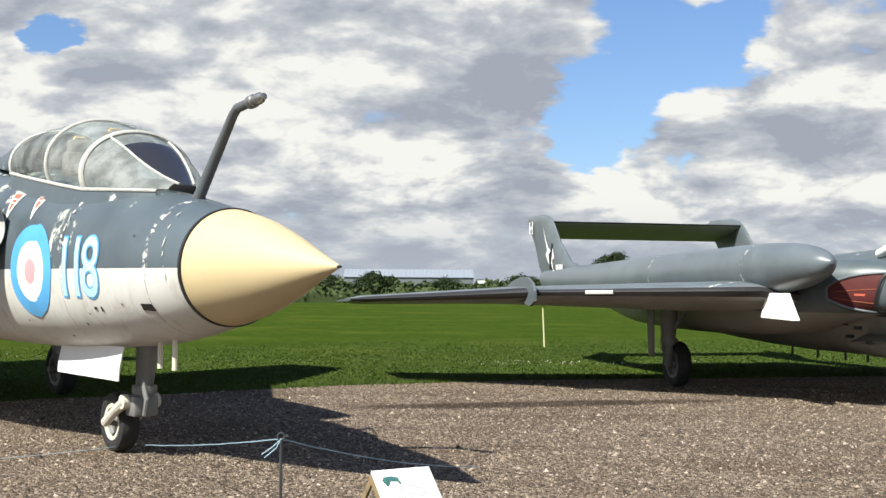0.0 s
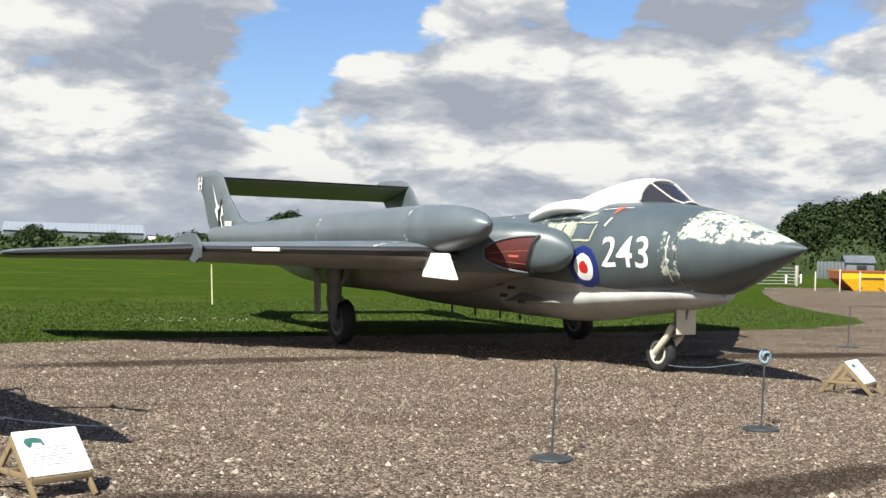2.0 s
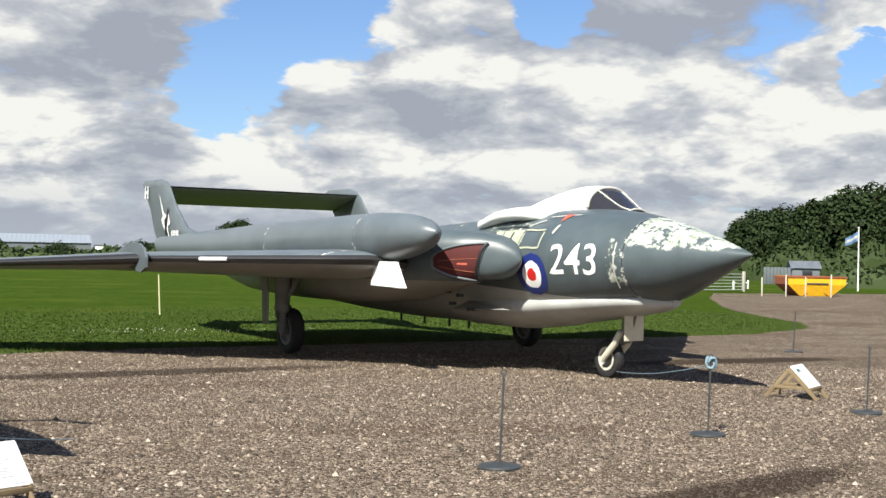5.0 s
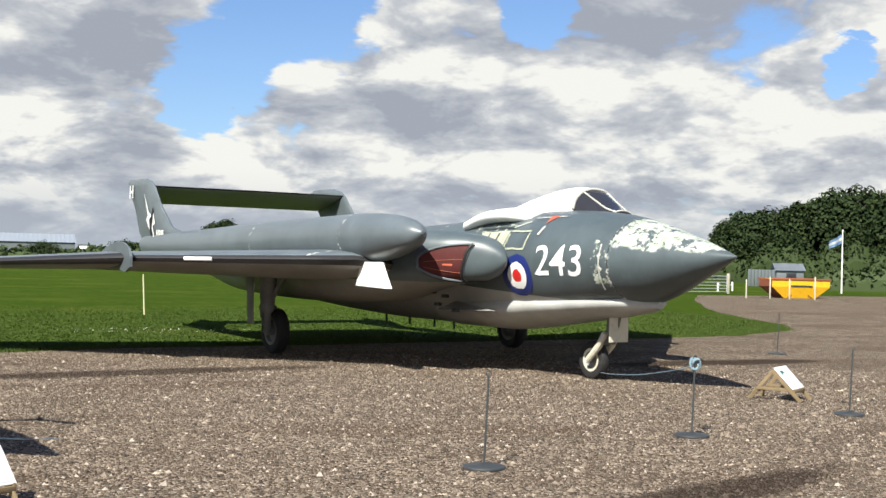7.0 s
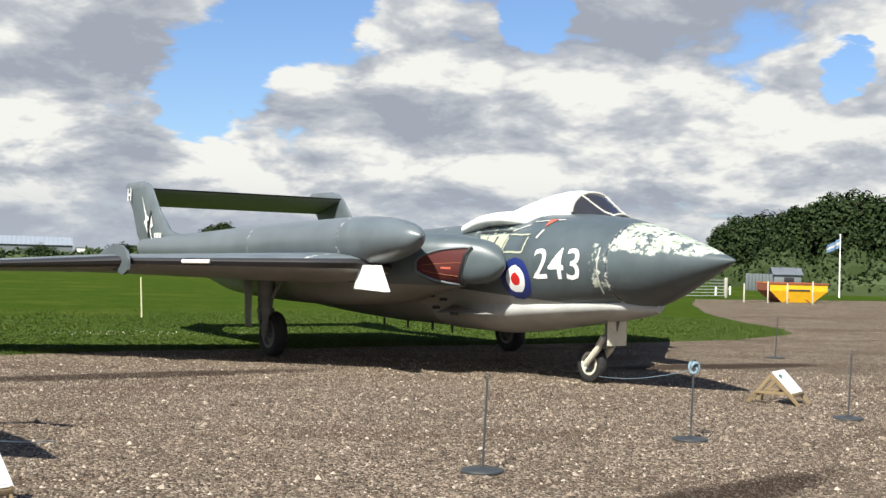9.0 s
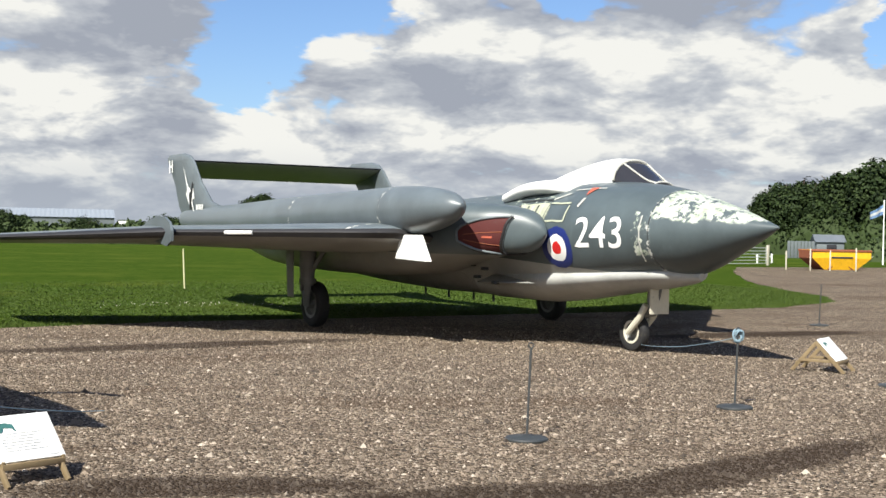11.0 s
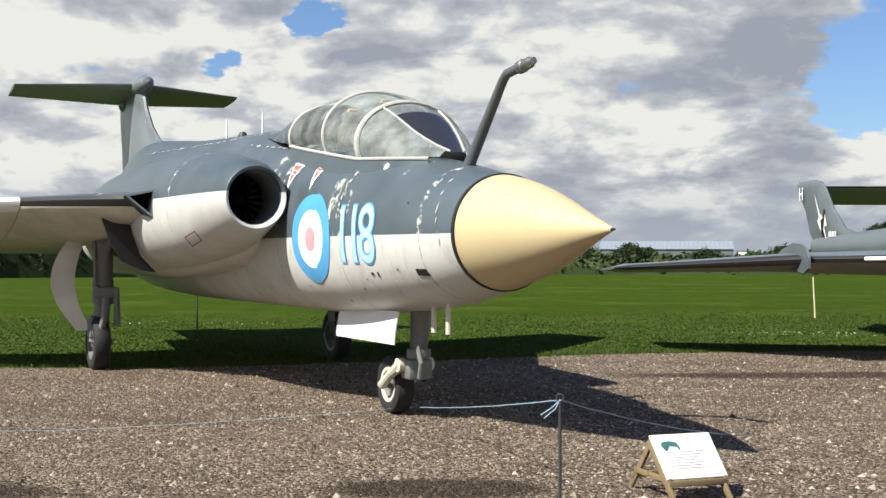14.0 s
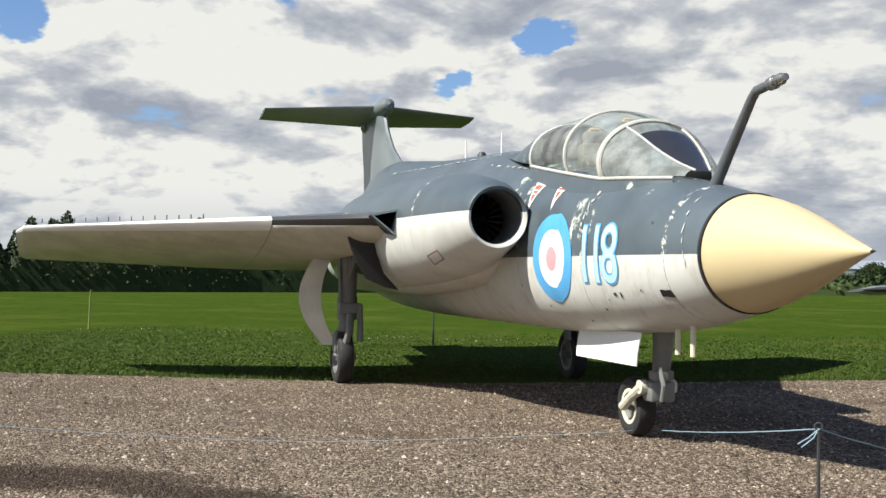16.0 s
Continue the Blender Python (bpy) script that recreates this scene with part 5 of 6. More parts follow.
def clumps(rng, centre, size, count, leaves):
    """Leaf places on the outsides of clumps that fill an uneven crown."""
    c, nrm = [], []
    size = np.array(size)
    for _ in range(count):
        d = rng.normal(size=3)
        d /= np.linalg.norm(d)
        d[2] = abs(d[2]) * 1.1 - 0.45
        o = np.array(centre) + d * size * rng.uniform(0.45, 0.92)
        r = size.mean() * rng.uniform(0.22, 0.42)
        q = rng.normal(size=(leaves, 3))
        q /= np.linalg.norm(q, axis=1, keepdims=True)
        c.append(o + q * r * rng.uniform(0.55, 1.05, (leaves, 1)))
        nrm.append(q + rng.normal(size=(leaves, 3)) * 0.5 + np.array([0, 0, 0.5]))
    return np.concatenate(c), np.concatenate(nrm)


def tree(x, y, h, w, seed, mat="leaf", label="dark green leafy tree behind the field", leafsize=0.17):
    rng = np.random.default_rng(seed)
    t = thing("tree", pose(x, y, 0), label, "tree", "trees beyond the field")
    bm = bmesh.new()
    lean = rng.uniform(-0.2, 0.2, 2)
    tube(bm, [(0, 0, -0.1), (lean[0] * 0.4, lean[1] * 0.4, h * 0.25), (lean[0], lean[1], h * 0.5), (lean[0] * 1.4, lean[1] * 1.4, h * 0.85)], [h * 0.035, h * 0.026, h * 0.018, 0.03], 8)
    for k in range(7):
        a, z = rng.uniform(0, 6.28), h * rng.uniform(0.2, 0.6)
        tube(bm, [(lean[0] * 0.6, lean[1] * 0.6, z), (math.cos(a) * w * 0.25, math.sin(a) * w * 0.25, z + h * 0.12), (math.cos(a) * w * 0.42, math.sin(a) * w * 0.42, z + h * 0.22)], [h * 0.014, h * 0.009, 0.02], 6)
    part("trunk", bm, "bark", t)
    c, nrm = clumps(rng, (0, 0, h * 0.53), (w / 2, w / 2, h * 0.47), 64, 210)
    keep = c[:, 2] > h * 0.03
    c, nrm = c[keep], nrm[keep]
    crown = new("crown", quads_mesh("crown", c, nrm, rng.uniform(0.6, 1.3, len(c)) * leafsize * h / 8, rng, mat))
    crown.parent = t
    return t


def hedge(name, points, height, depth, seed, mat, label, per_metre=70, leafsize=0.22):
    """A lumpy bank of leaves along a line."""
    rng = np.random.default_rng(seed)
    c, nrm = [], []
    for (x0, y0, h0), (x1, y1, h1) in zip(points, points[1:]):
        length = math.hypot(x1 - x0, y1 - y0)
        n = int(length * per_metre)
        t = rng.uniform(0, 1, n)
        lump = 1 + 0.16 * np.sin(t * length * 0.9 + seed) + 0.12 * np.sin(t * length * 2.3 + 2 * seed) + 0.08 * np.sin(t * length * 5.1)
        h = (h0 + (h1 - h0) * t) * height * lump
        up = np.sqrt(rng.uniform(0, 1, n))
        side = np.array([-(y1 - y0), x1 - x0]) / length
        off = rng.uniform(-1, 1, n) * depth * np.sqrt(1 - (up * 0.95) ** 2)
        c.append(np.stack([x0 + (x1 - x0) * t + side[0] * off, y0 + (y1 - y0) * t + side[1] * off, up * h], 1))
        nrm.append(rng.normal(size=(n, 3)) + np.array([0, -0.2, 0.5]))
    c, nrm = np.concatenate(c), np.concatenate(nrm)
    me = quads_mesh(name, c, nrm, rng.uniform(0.6, 1.4, len(c)) * leafsize, rng, mat)
    # a dense heart of twigs and leaves inside the bank
    bm = bmesh.new()
    bm.from_mesh(me)
    rows = []
    for (x0, y0, h0), (x1, y1, h1) in zip(points, points[1:]):
        length = math.hypot(x1 - x0, y1 - y0)
        side = Vector((-(y1 - y0), x1 - x0, 0)) / length
        n = max(3, int(length / 0.8))
        for i in range(n):
            t = i / n
            lump = 1 + 0.16 * math.sin(t * length * 0.9 + seed) + 0.12 * math.sin(t * length * 2.3 + 2 * seed) + 0.08 * math.sin(t * length * 5.1)
            h = (h0 + (h1 - h0) * t) * height * lump * rng.uniform(0.78, 0.94)
            p = Vector((x0 + (x1 - x0) * t, y0 + (y1 - y0) * t, 0))
            rows.append([bm.verts.new(p + side * depth * o + Vector((0, 0, h * z))) for o, z in ((-0.8, -0.02), (-0.75, 0.5), (-0.35, 0.92), (0.35, 0.92), (0.75, 0.5), (0.8, -0.02))])
    for r0, r1 in zip(rows, rows[1:]):
        for k in range(5):
            bm.faces.new((r0[k], r1[k], r1[k + 1], r0[k + 1]))
    bm.to_mesh(me)
    bm.free()
    ob = new(name, me)
    return tagged(ob, label, "hedge", kind="stuff")


def polar(az, d):
    return -math.sin(radians(az)) * d, math.cos(radians(az)) * d


def plants():
    for az, d, h, w, s in ((-31.5, 138, 7.4, 4.6, 1), (-32.3, 134, 8.6, 5.5, 2), (-33.1, 130, 8.9, 6.0, 3), (-34.1, 134, 8.3, 6.0, 4), (-34.9, 126, 9.6, 6.0, 5), (-36.1, 124, 10.4, 7.5, 6), (-37.3, 128, 10.9, 8.0, 7), (-38.6, 124, 9.9, 8.0, 8), (-40.2, 128, 10.4, 8.0, 9), (-42, 124, 10.0, 8.0, 10), (-35.6, 136, 9.0, 7.0, 11), (-33.6, 140, 7.8, 7.0, 12)):
        tree(*polar(az, d), h, w, s)
    tree(*polar(-8.05, 150), 6.6, 5.2, 21, label="round dark tree on the far field edge")
    for az, d, h, w, s in ((3.4, 116, 3.1, 3.2, 31), (2.6, 118, 2.7, 3.0, 32), (-3.6, 112, 2.9, 3.4, 33), (-4.3, 113, 2.7, 3.0, 34), (-0.2, 119, 2.5, 3.4, 35), (5.2, 117, 2.6, 3.4, 36)):
        tree(*polar(az, d), h, w, s, "leaf", "low bushy tree on the far field edge", 0.22)
    p = [(*polar(az, d), h) for az, d, h in ((50, 92, 4.7), (44, 91, 4.5), (38, 91, 4.4), (32, 93, 4.2), (25, 95, 4.2), (18, 98, 3.6), (12, 102, 2.6))]
    hedge("tall_hedge", p, 1.0, 1.6, 3, "leaf", "tall dark hedge of trees along the field edge", 420, 0.15)
    p = [(*polar(az, d), h) for az, d, h in ((14, 104, 2.2), (7, 105, 1.7), (3, 107, 1.6), (-2, 108, 1.6), (-6, 110, 1.9), (-12, 114, 1.7), (-20, 120, 1.5))]
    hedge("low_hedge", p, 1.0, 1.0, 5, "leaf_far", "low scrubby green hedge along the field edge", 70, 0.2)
    # haze on the far woods is only in their paler leaf colour
    p = [(*polar(az, d), h) for az, d, h in ((12, 250, 3.2), (6.5, 260, 2.6), (5, 260, 1.3), (-1, 270, 1.2), (-2, 270, 2.2), (-5, 270, 3.0), (-14, 260, 3.0), (-22, 240, 3.0), (-30, 230, 2.4))]
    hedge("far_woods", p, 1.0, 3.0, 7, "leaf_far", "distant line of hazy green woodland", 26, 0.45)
    p = [(*polar(az, 92), h) for az, h in ((-35.6, 1.2), (-36.4, 1.9), (-37.2, 1.4), (-38.2, 2.0), (-40, 1.7), (-43, 1.9))]
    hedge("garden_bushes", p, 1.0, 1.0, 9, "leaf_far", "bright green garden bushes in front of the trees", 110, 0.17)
    p = [(*polar(az, 118), h) for az, h in ((-30.8, 3.0), (-32, 3.6), (-35, 4.2), (-39, 4.6), (-43, 4.6))]
    hedge("undergrowth", p, 1.0, 1.2, 11, "leaf", "dark undergrowth at the foot of the trees", 300, 0.17)

    # blades along the edge of the gravel
    rng = np.random.default_rng(5)
    pts = np.array(edge_line()[1:15])
    seg = rng.integers(0, len(pts) - 1, 16000)
    t = rng.uniform(0, 1, 16000)[:, None]
    base = pts[seg] + (pts[seg + 1] - pts[seg]) * t
    base = base + np.stack([rng.normal(0, 0.10, 16000), np.abs(rng.normal(0, 0.5, 16000)) - 0.10], 1)
    hgt = rng.uniform(0.025, 0.075, 16000)
    a = rng.uniform(0, 6.28, 16000)
    w = rng.uniform(0.006, 0.014, 16000)
    q0 = np.stack([base[:, 0] - np.cos(a) * w, base[:, 1] - np.sin(a) * w, np.full(16000, 0.0)], 1)
    q1 = np.stack([base[:, 0] + np.cos(a) * w, base[:, 1] + np.sin(a) * w, np.full(16000, 0.0)], 1)
    q2 = np.stack([base[:, 0] + rng.normal(0, 0.02, 16000), base[:, 1] + rng.normal(0, 0.02, 16000), hgt], 1)
    me = bpy.data.meshes.new("grass_blades")
    me.from_pydata(np.stack([q0, q1, q2], 1).reshape(-1, 3).tolist(), [], np.arange(48000).reshape(-1, 3).tolist())
    me.materials.append(MAT["blade"])
    tagged(new("grass_blades", me), "short ragged grass along the gravel edge", "grass", kind="stuff")
    # short turf on the near part of the field
    n = 210000
    x = rng.uniform(-22, 21, n)
    line = np.array(edge_line())
    lo = np.interp(x, line[:13, 0], line[:13, 1])
    y = lo + 0.05 + 17.0 * (1 - np.sqrt(rng.uniform(0, 1, n)))
    ok = ~((x > 17.5) & (y - 27 > (x - 18.6) * 2.2 + 14))
    ok &= (x < 19.3) | (y > 29.5 + (x - 19.9) * 3.3)
    x, y = x[ok], y[ok]
    n = len(x)
    a, w, hgt = rng.uniform(0, 6.28, n), rng.uniform(0.010, 0.020, n), rng.uniform(0.010, 0.028, n)
    q0 = np.stack([x - np.cos(a) * w, y - np.sin(a) * w, np.zeros(n)], 1)
    q1 = np.stack([x + np.cos(a) * w, y + np.sin(a) * w, np.zeros(n)], 1)
    q2 = np.stack([x + rng.normal(0, 0.025, n), y + rng.normal(0, 0.025, n), hgt], 1)
    me = bpy.data.meshes.new("turf")
    me.from_pydata(np.stack([q0, q1, q2], 1).reshape(-1, 3).tolist(), [], np.arange(3 * n).reshape(-1, 3).tolist())
    me.materials.append(MAT["blade"])
    tagged(new("turf", me), "short green mown turf beside the gravel", "grass", kind="stuff")
    # clover heads in the grass
    n = 150
    c = np.concatenate([np.stack([rng.uniform(0.5, 6.0, n), 26.2 + rng.normal(0, 0.45, n), rng.uniform(0.03, 0.05, n)], 1), np.stack([rng.uniform(-22, -5, n), 27.0 + rng.normal(0, 0.5, n), rng.uniform(0.03, 0.05, n)], 1)])
    me = quads_mesh("clover", c, rng.normal(size=(2 * n, 3)) + np.array([0, 0, 1.0]), rng.uniform(0.010, 0.02, 2 * n), rng, "cream_flower")
    tagged(new("clover", me), "white clover heads scattered in the grass", "clover", kind="stuff")


MAT["cream_flower"] = plain("clover_head", (0.45, 0.45, 0.36), 0.8)
MAT["blade"] = leaf_mat("grass_blade", (0.036, 0.062, 0.009), (0.068, 0.100, 0.016))
plants()


# ---- loose stones ----
def stones():
    m, g, b = material("pebble")
    r = g.n("ShaderNodeNewGeometry").outputs["Random Per Island"]
    ramp = g.n("ShaderNodeValToRGB")
    for i, (p, c) in enumerate(((0.0, (0.024, 0.017, 0.012)), (0.4, (0.114, 0.087, 0.063)), (0.88, (0.235, 0.182, 0.136)), (1.0, (0.46, 0.395, 0.32)))):
        e = ramp.color_ramp.elements[i] if i < 2 else ramp.color_ramp.elements.new(p)
        e.position, e.color = p, (*c, 1)
    g.put(ramp.inputs[0], r)
    g.put(b.inputs["Base Color"], g.mix(g.math("MULTIPLY", damp_mask(g, obj(g)), 0.85), ramp.outputs[0], (0.030, 0.019, 0.012)))
    b.inputs["Roughness"].default_value = 0.85
    MAT["pebble"] = m
    rng = np.random.default_rng(8)
    n = 130000
    d = 5.5 + 15.5 * rng.uniform(0, 1, n) ** 0.85
    az = np.radians(rng.uniform(-46, 48, n))
    x, y = -np.sin(az) * d, np.cos(az) * d
    line = np.array(edge_line())
    ok = y < np.interp(x, line[:, 0], line[:, 1]) - 0.1 + rng.normal(0, 0.08, n)
    x, y = x[ok], y[ok]
    n = len(x)
    r = rng.lognormal(math.log(0.0115), 0.42, n)
    shape = np.array([(1, 0, 0.1), (0.1, 1, 0), (-1, 0.1, 0), (0, -1, 0.1), (0.1, 0.1, 0.75), (-0.2, 0.15, 0.6)])
    faces = [(0, 1, 4), (1, 2, 5), (1, 5, 4), (2, 3, 5), (3, 4, 5), (3, 0, 4)]
    a = rng.uniform(0, 6.28, n)
    v = shape[None] * rng.uniform(0.7, 1.3, (n, 6, 3)) * r[:, None, None]
    cx = v[:, :, 0] * np.cos(a)[:, None] - v[:, :, 1] * np.sin(a)[:, None] * 0.8
    cy = v[:, :, 0] * np.sin(a)[:, None] + v[:, :, 1] * np.cos(a)[:, None] * 0.8
    p = np.stack([cx + x[:, None], cy + y[:, None], v[:, :, 2] + 0.011], 2).reshape(-1, 3)
    f = (np.arange(n)[:, None, None] * 6 + np.array(faces)[None]).reshape(-1, 3)
    me = bpy.data.meshes.new("loose_stones")
    me.from_pydata(p.tolist(), [], f.tolist())
    me.materials.append(m)
    tagged(new("loose_stones", me), "loose brown and pale pebbles on the apron", "gravel", kind="stuff")


stones()


# ---- rope stands, ropes, notice boards, poles ----
def rope_stand(x, y, h=0.74, lean=(0.0, 0.0), base=True, bundle=False):
    t = thing("rope_stand", pose(x, y, 0.012), "thin dark iron rope stand on a round base" if base else "thin dark iron rope stake in the gravel", "rope stand", "rope stands round the aircraft")
    bm = bmesh.new()
    tube(bm, [(0, 0, 0.0), (lean[0] * 0.5, lean[1] * 0.5, h * 0.5), (lean[0], lean[1], h)], 0.0105, 8)
    part("rod", bm, "iron", t)
    bm = bmesh.new()
    pts = [(lean[0] + 0.022 * math.cos(a), lean[1], h + 0.02 + 0.022 * math.sin(a)) for a in (2 * math.pi * k / 12 for k in range(13))]
    tube(bm, pts, 0.006, 6)
    part("eye", bm, "iron", t)
    if base:
        bm = bmesh.new()
        lathe(bm, [(0.0, 0.0), (0.0, 0.172), (0.014, 0.176), (0.024, 0.168), (0.03, 0.05), (0.05, 0.02), (0.05, 0)], (0, 0, 0.0), (0, 0, 1), 36)
        bmesh.ops.recalc_face_normals(bm, faces=bm.faces)
        part("base_plate", bm, "iron", t)
    if bundle:
        bm = bmesh.new()
        rng = random.Random(4)
        for k in range(5):
            pts = []
            for j in range(15):
                a = 2 * math.pi * j / 14 + k
                pts.append((lean[0] + (0.035 + 0.012 * k * 0.5) * math.cos(a) + rng.uniform(-0.006, 0.006), lean[1] + 0.02 * math.sin(a * 2 + k), h - 0.04 + (0.036 + 0.008 * k) * math.sin(a)))
            tube(bm, pts, 0.007, 6)
        part("coiled_rope", bm, "rope", t, "coil of blue-white rope")
    return t


def rope(points, sag, label, seed=0, r=0.0045):
    bm = bmesh.new()
    pts, rng = [], random.Random(seed)
    for i, (a, b) in enumerate(zip(points, points[1:])):
        a, b = Vector(a), Vector(b)
        n = 24
        for k in range(n + (1 if i == len(points) - 2 else 0)):
            t = k / n
            p = a.lerp(b, t)
            p.z = max(0.022, p.z - sag[i] * 4 * t * (1 - t)) + rng.uniform(0, 0.003)
            pts.append(p)
    tube(bm, pts, r, 6)
    return tagged(link("rope", bm, "rope"), label, "rope")


rope_stand(3.59, 9.17, lean=(0.035, 0.03))
rope_stand(6.23, 10.49, lean=(0.04, 0.03), bundle=True)
rope_stand(8.96, 11.71, lean=(0.05, 0.03))
rope_stand(13.52, 20.01, lean=(0.03, 0.0))
rope_stand(-0.965, 7.45, 0.735, base=False)
rope_stand(-7.6, 7.0, 0.735, base=False)
rope([(-0.965, 7.45, 0.75), (-2.9, 12.0, 0.10)], [0.02], "thin blue-white rope tied to the nose wheel", 1)
rope([(-0.965, 7.45, 0.75), (0.35, 11.2, 0.03)], [0.05], "thin blue-white rope sagging to the gravel", 2)
rope([(-7.6, 7.0, 0.50), (-5.6, 9.6, 0.12), (-3.2, 12.0, 0.08)], [0.03, 0.02], "thin faded rope to the nose wheel", 3, 0.0026)
rope([(7.75, 15.7, 0.12), (6.27, 10.52, 0.70)], [0.06], "thin blue rope from the nose wheel to the stand", 4)
bm = bmesh.new()
for k in range(2):
    tube(bm, [(-0.965, 7.45, 0.75), (-0.99 - 0.03 * k, 7.43, 0.70), (-1.06 - 0.02 * k, 7.42, 0.64 + 0.02 * k)], 0.005, 6)
tagged(link("rope_knot", bm, "rope"), "loose knotted rope ends on the stake", "rope")


def notice_board(origin, x_dir, label, seed):
    """A sloping white notice on an A-frame of battens; origin at its front-left foot."""
    x = Vector((*x_dir, 0)).normalized()
    y = Vector((-x.y, x.x, 0))
    m = Matrix((x.to_4d(), y.to_4d(), (0, 0, 1, 0), (0, 0, 0, 1))).transposed()
    m.translation = (*origin, 0.012)
    t = thing("notice_board", m, label, "notice board", "notice boards")
    w, apex_y, apex_z = 0.44, 0.36, 0.37

    def batten(a, b, name, wide=0.045, thick=0.022):
        a, b = Vector(a), Vector(b)
        d = b - a
        q = d.to_track_quat("Z", "X").to_matrix().to_4x4()
        q.translation = a
        bm = bmesh.new()
        box(bm, -wide / 2, wide / 2, -thick / 2, thick / 2, 0, d.length, q, 0.003)
        part(name, bm, "wood", t)

    for lx in (0.0, w - 0.02):
        batten((lx, 0, 0), (lx, apex_y, apex_z), "front_leg")
        batten((lx + 0.02, 0.66, 0), (lx + 0.02, apex_y, apex_z - 0.01), "rear_leg")
        batten((lx + 0.01, 0.08, 0.14), (lx + 0.01, 0.57, 0.14), "side_rail", 0.035)
    batten((0.0, 0.60, 0.10), (w, 0.60, 0.10), "cross_rail", 0.04)
    batten((0.0, 0.085, 0.12), (w, 0.085, 0.12), "front_rail", 0.04)
    slope = Vector((0, apex_y, apex_z)).normalized()
    nrm = Vector((0, -apex_z, apex_y)).normalized()
    q = Matrix((Vector((1, 0, 0)).to_4d(), slope.to_4d(), nrm.to_4d(), (0, 0, 0, 1))).transposed()
    q.translation = nrm * 0.03 + slope * 0.17 + Vector((-0.01, 0, 0))
    bm = bmesh.new()
    box(bm, 0, w + 0.02, 0, 0.36, 0, 0.014, q, 0.003)
    panel = part("notice_panel", bm, "white", t, "white laminated notice")

    def flat(u, v):
        return q @ Vector((u, v, 0.0185))

    bm = polygon([(0.05, 0.27), (0.07, 0.295), (0.13, 0.30), (0.18, 0.285), (0.19, 0.23), (0.175, 0.23), (0.165, 0.255), (0.11, 0.26), (0.09, 0.225), (0.07, 0.225)], 1)
    part("printed_picture", lay(bm, flat), "teal", panel, "small dark printed picture")
    for v0, u1 in ((0.335, 0.30), (0.20, 0.0), (0.02, 0.42)):
        if u1:
            part("text_bar", lay(polygon([(u1 - 0.09, v0), (u1, v0), (u1, v0 + 0.008), (u1 - 0.09, v0 + 0.008)], 0), flat), "faint", panel)
    for k in range(7):
        v0 = 0.21 - 0.022 * k
        part("text_bar", lay(polygon([(0.06, v0), (0.36 - 0.03 * (k % 3), v0), (0.36 - 0.03 * (k % 3), v0 + 0.006), (0.06, v0 + 0.006)], 0), flat), "faint", panel)
    return t


MAT["teal"] = plain("print_teal", (0.05, 0.16, 0.15), 0.5, vary=0.6, scale=30)
MAT["faint"] = plain("print_faint", (0.62, 0.62, 0.60), 0.5)
notice_board((-0.28, 8.07), (0.86, 0.52), "white sloping notice on a weathered wooden stand", 1)
notice_board((9.12, 12.88), (0.78, 0.62), "small white notice on a wooden stand by the nose", 2)


def marker_pole(x, y, h, mat, lean, label):
    bm = bmesh.new()
    tube(bm, [(0, 0, -0.02), (lean, 0, h)], [0.022, 0.018], 10)
    lathe(bm, [(0.0, 0.018), (0.01, 0.022), (0.03, 0.0)], (lean, 0, h), (0, 0, 1), 10)
    ob = link("marker_pole", bm, mat)
    ob.matrix_basis = pose(x, y, 0)
    return tagged(ob, label, "pole", "marker poles in the grass")


MAT["cream"] = plain("pole_cream", (0.62, 0.58, 0.34), 0.6)
MAT["green_pole"] = plain("pole_green", (0.03, 0.06, 0.035), 0.5)
MAT["green_wood"] = plain("pole_mossy", (0.22, 0.25, 0.08), 0.8)
marker_pole(2.8, 33.21, 1.05, "cream", -0.05, "pale cream marker pole in the grass")
marker_pole(-21.99, 26.92, 1.05, "green_wood", 0.05, "mossy thin marker pole in the grass")
marker_pole(-10.98, 25.11, 1.1, "green_pole", 0.0, "dark green pole standing in the grass")


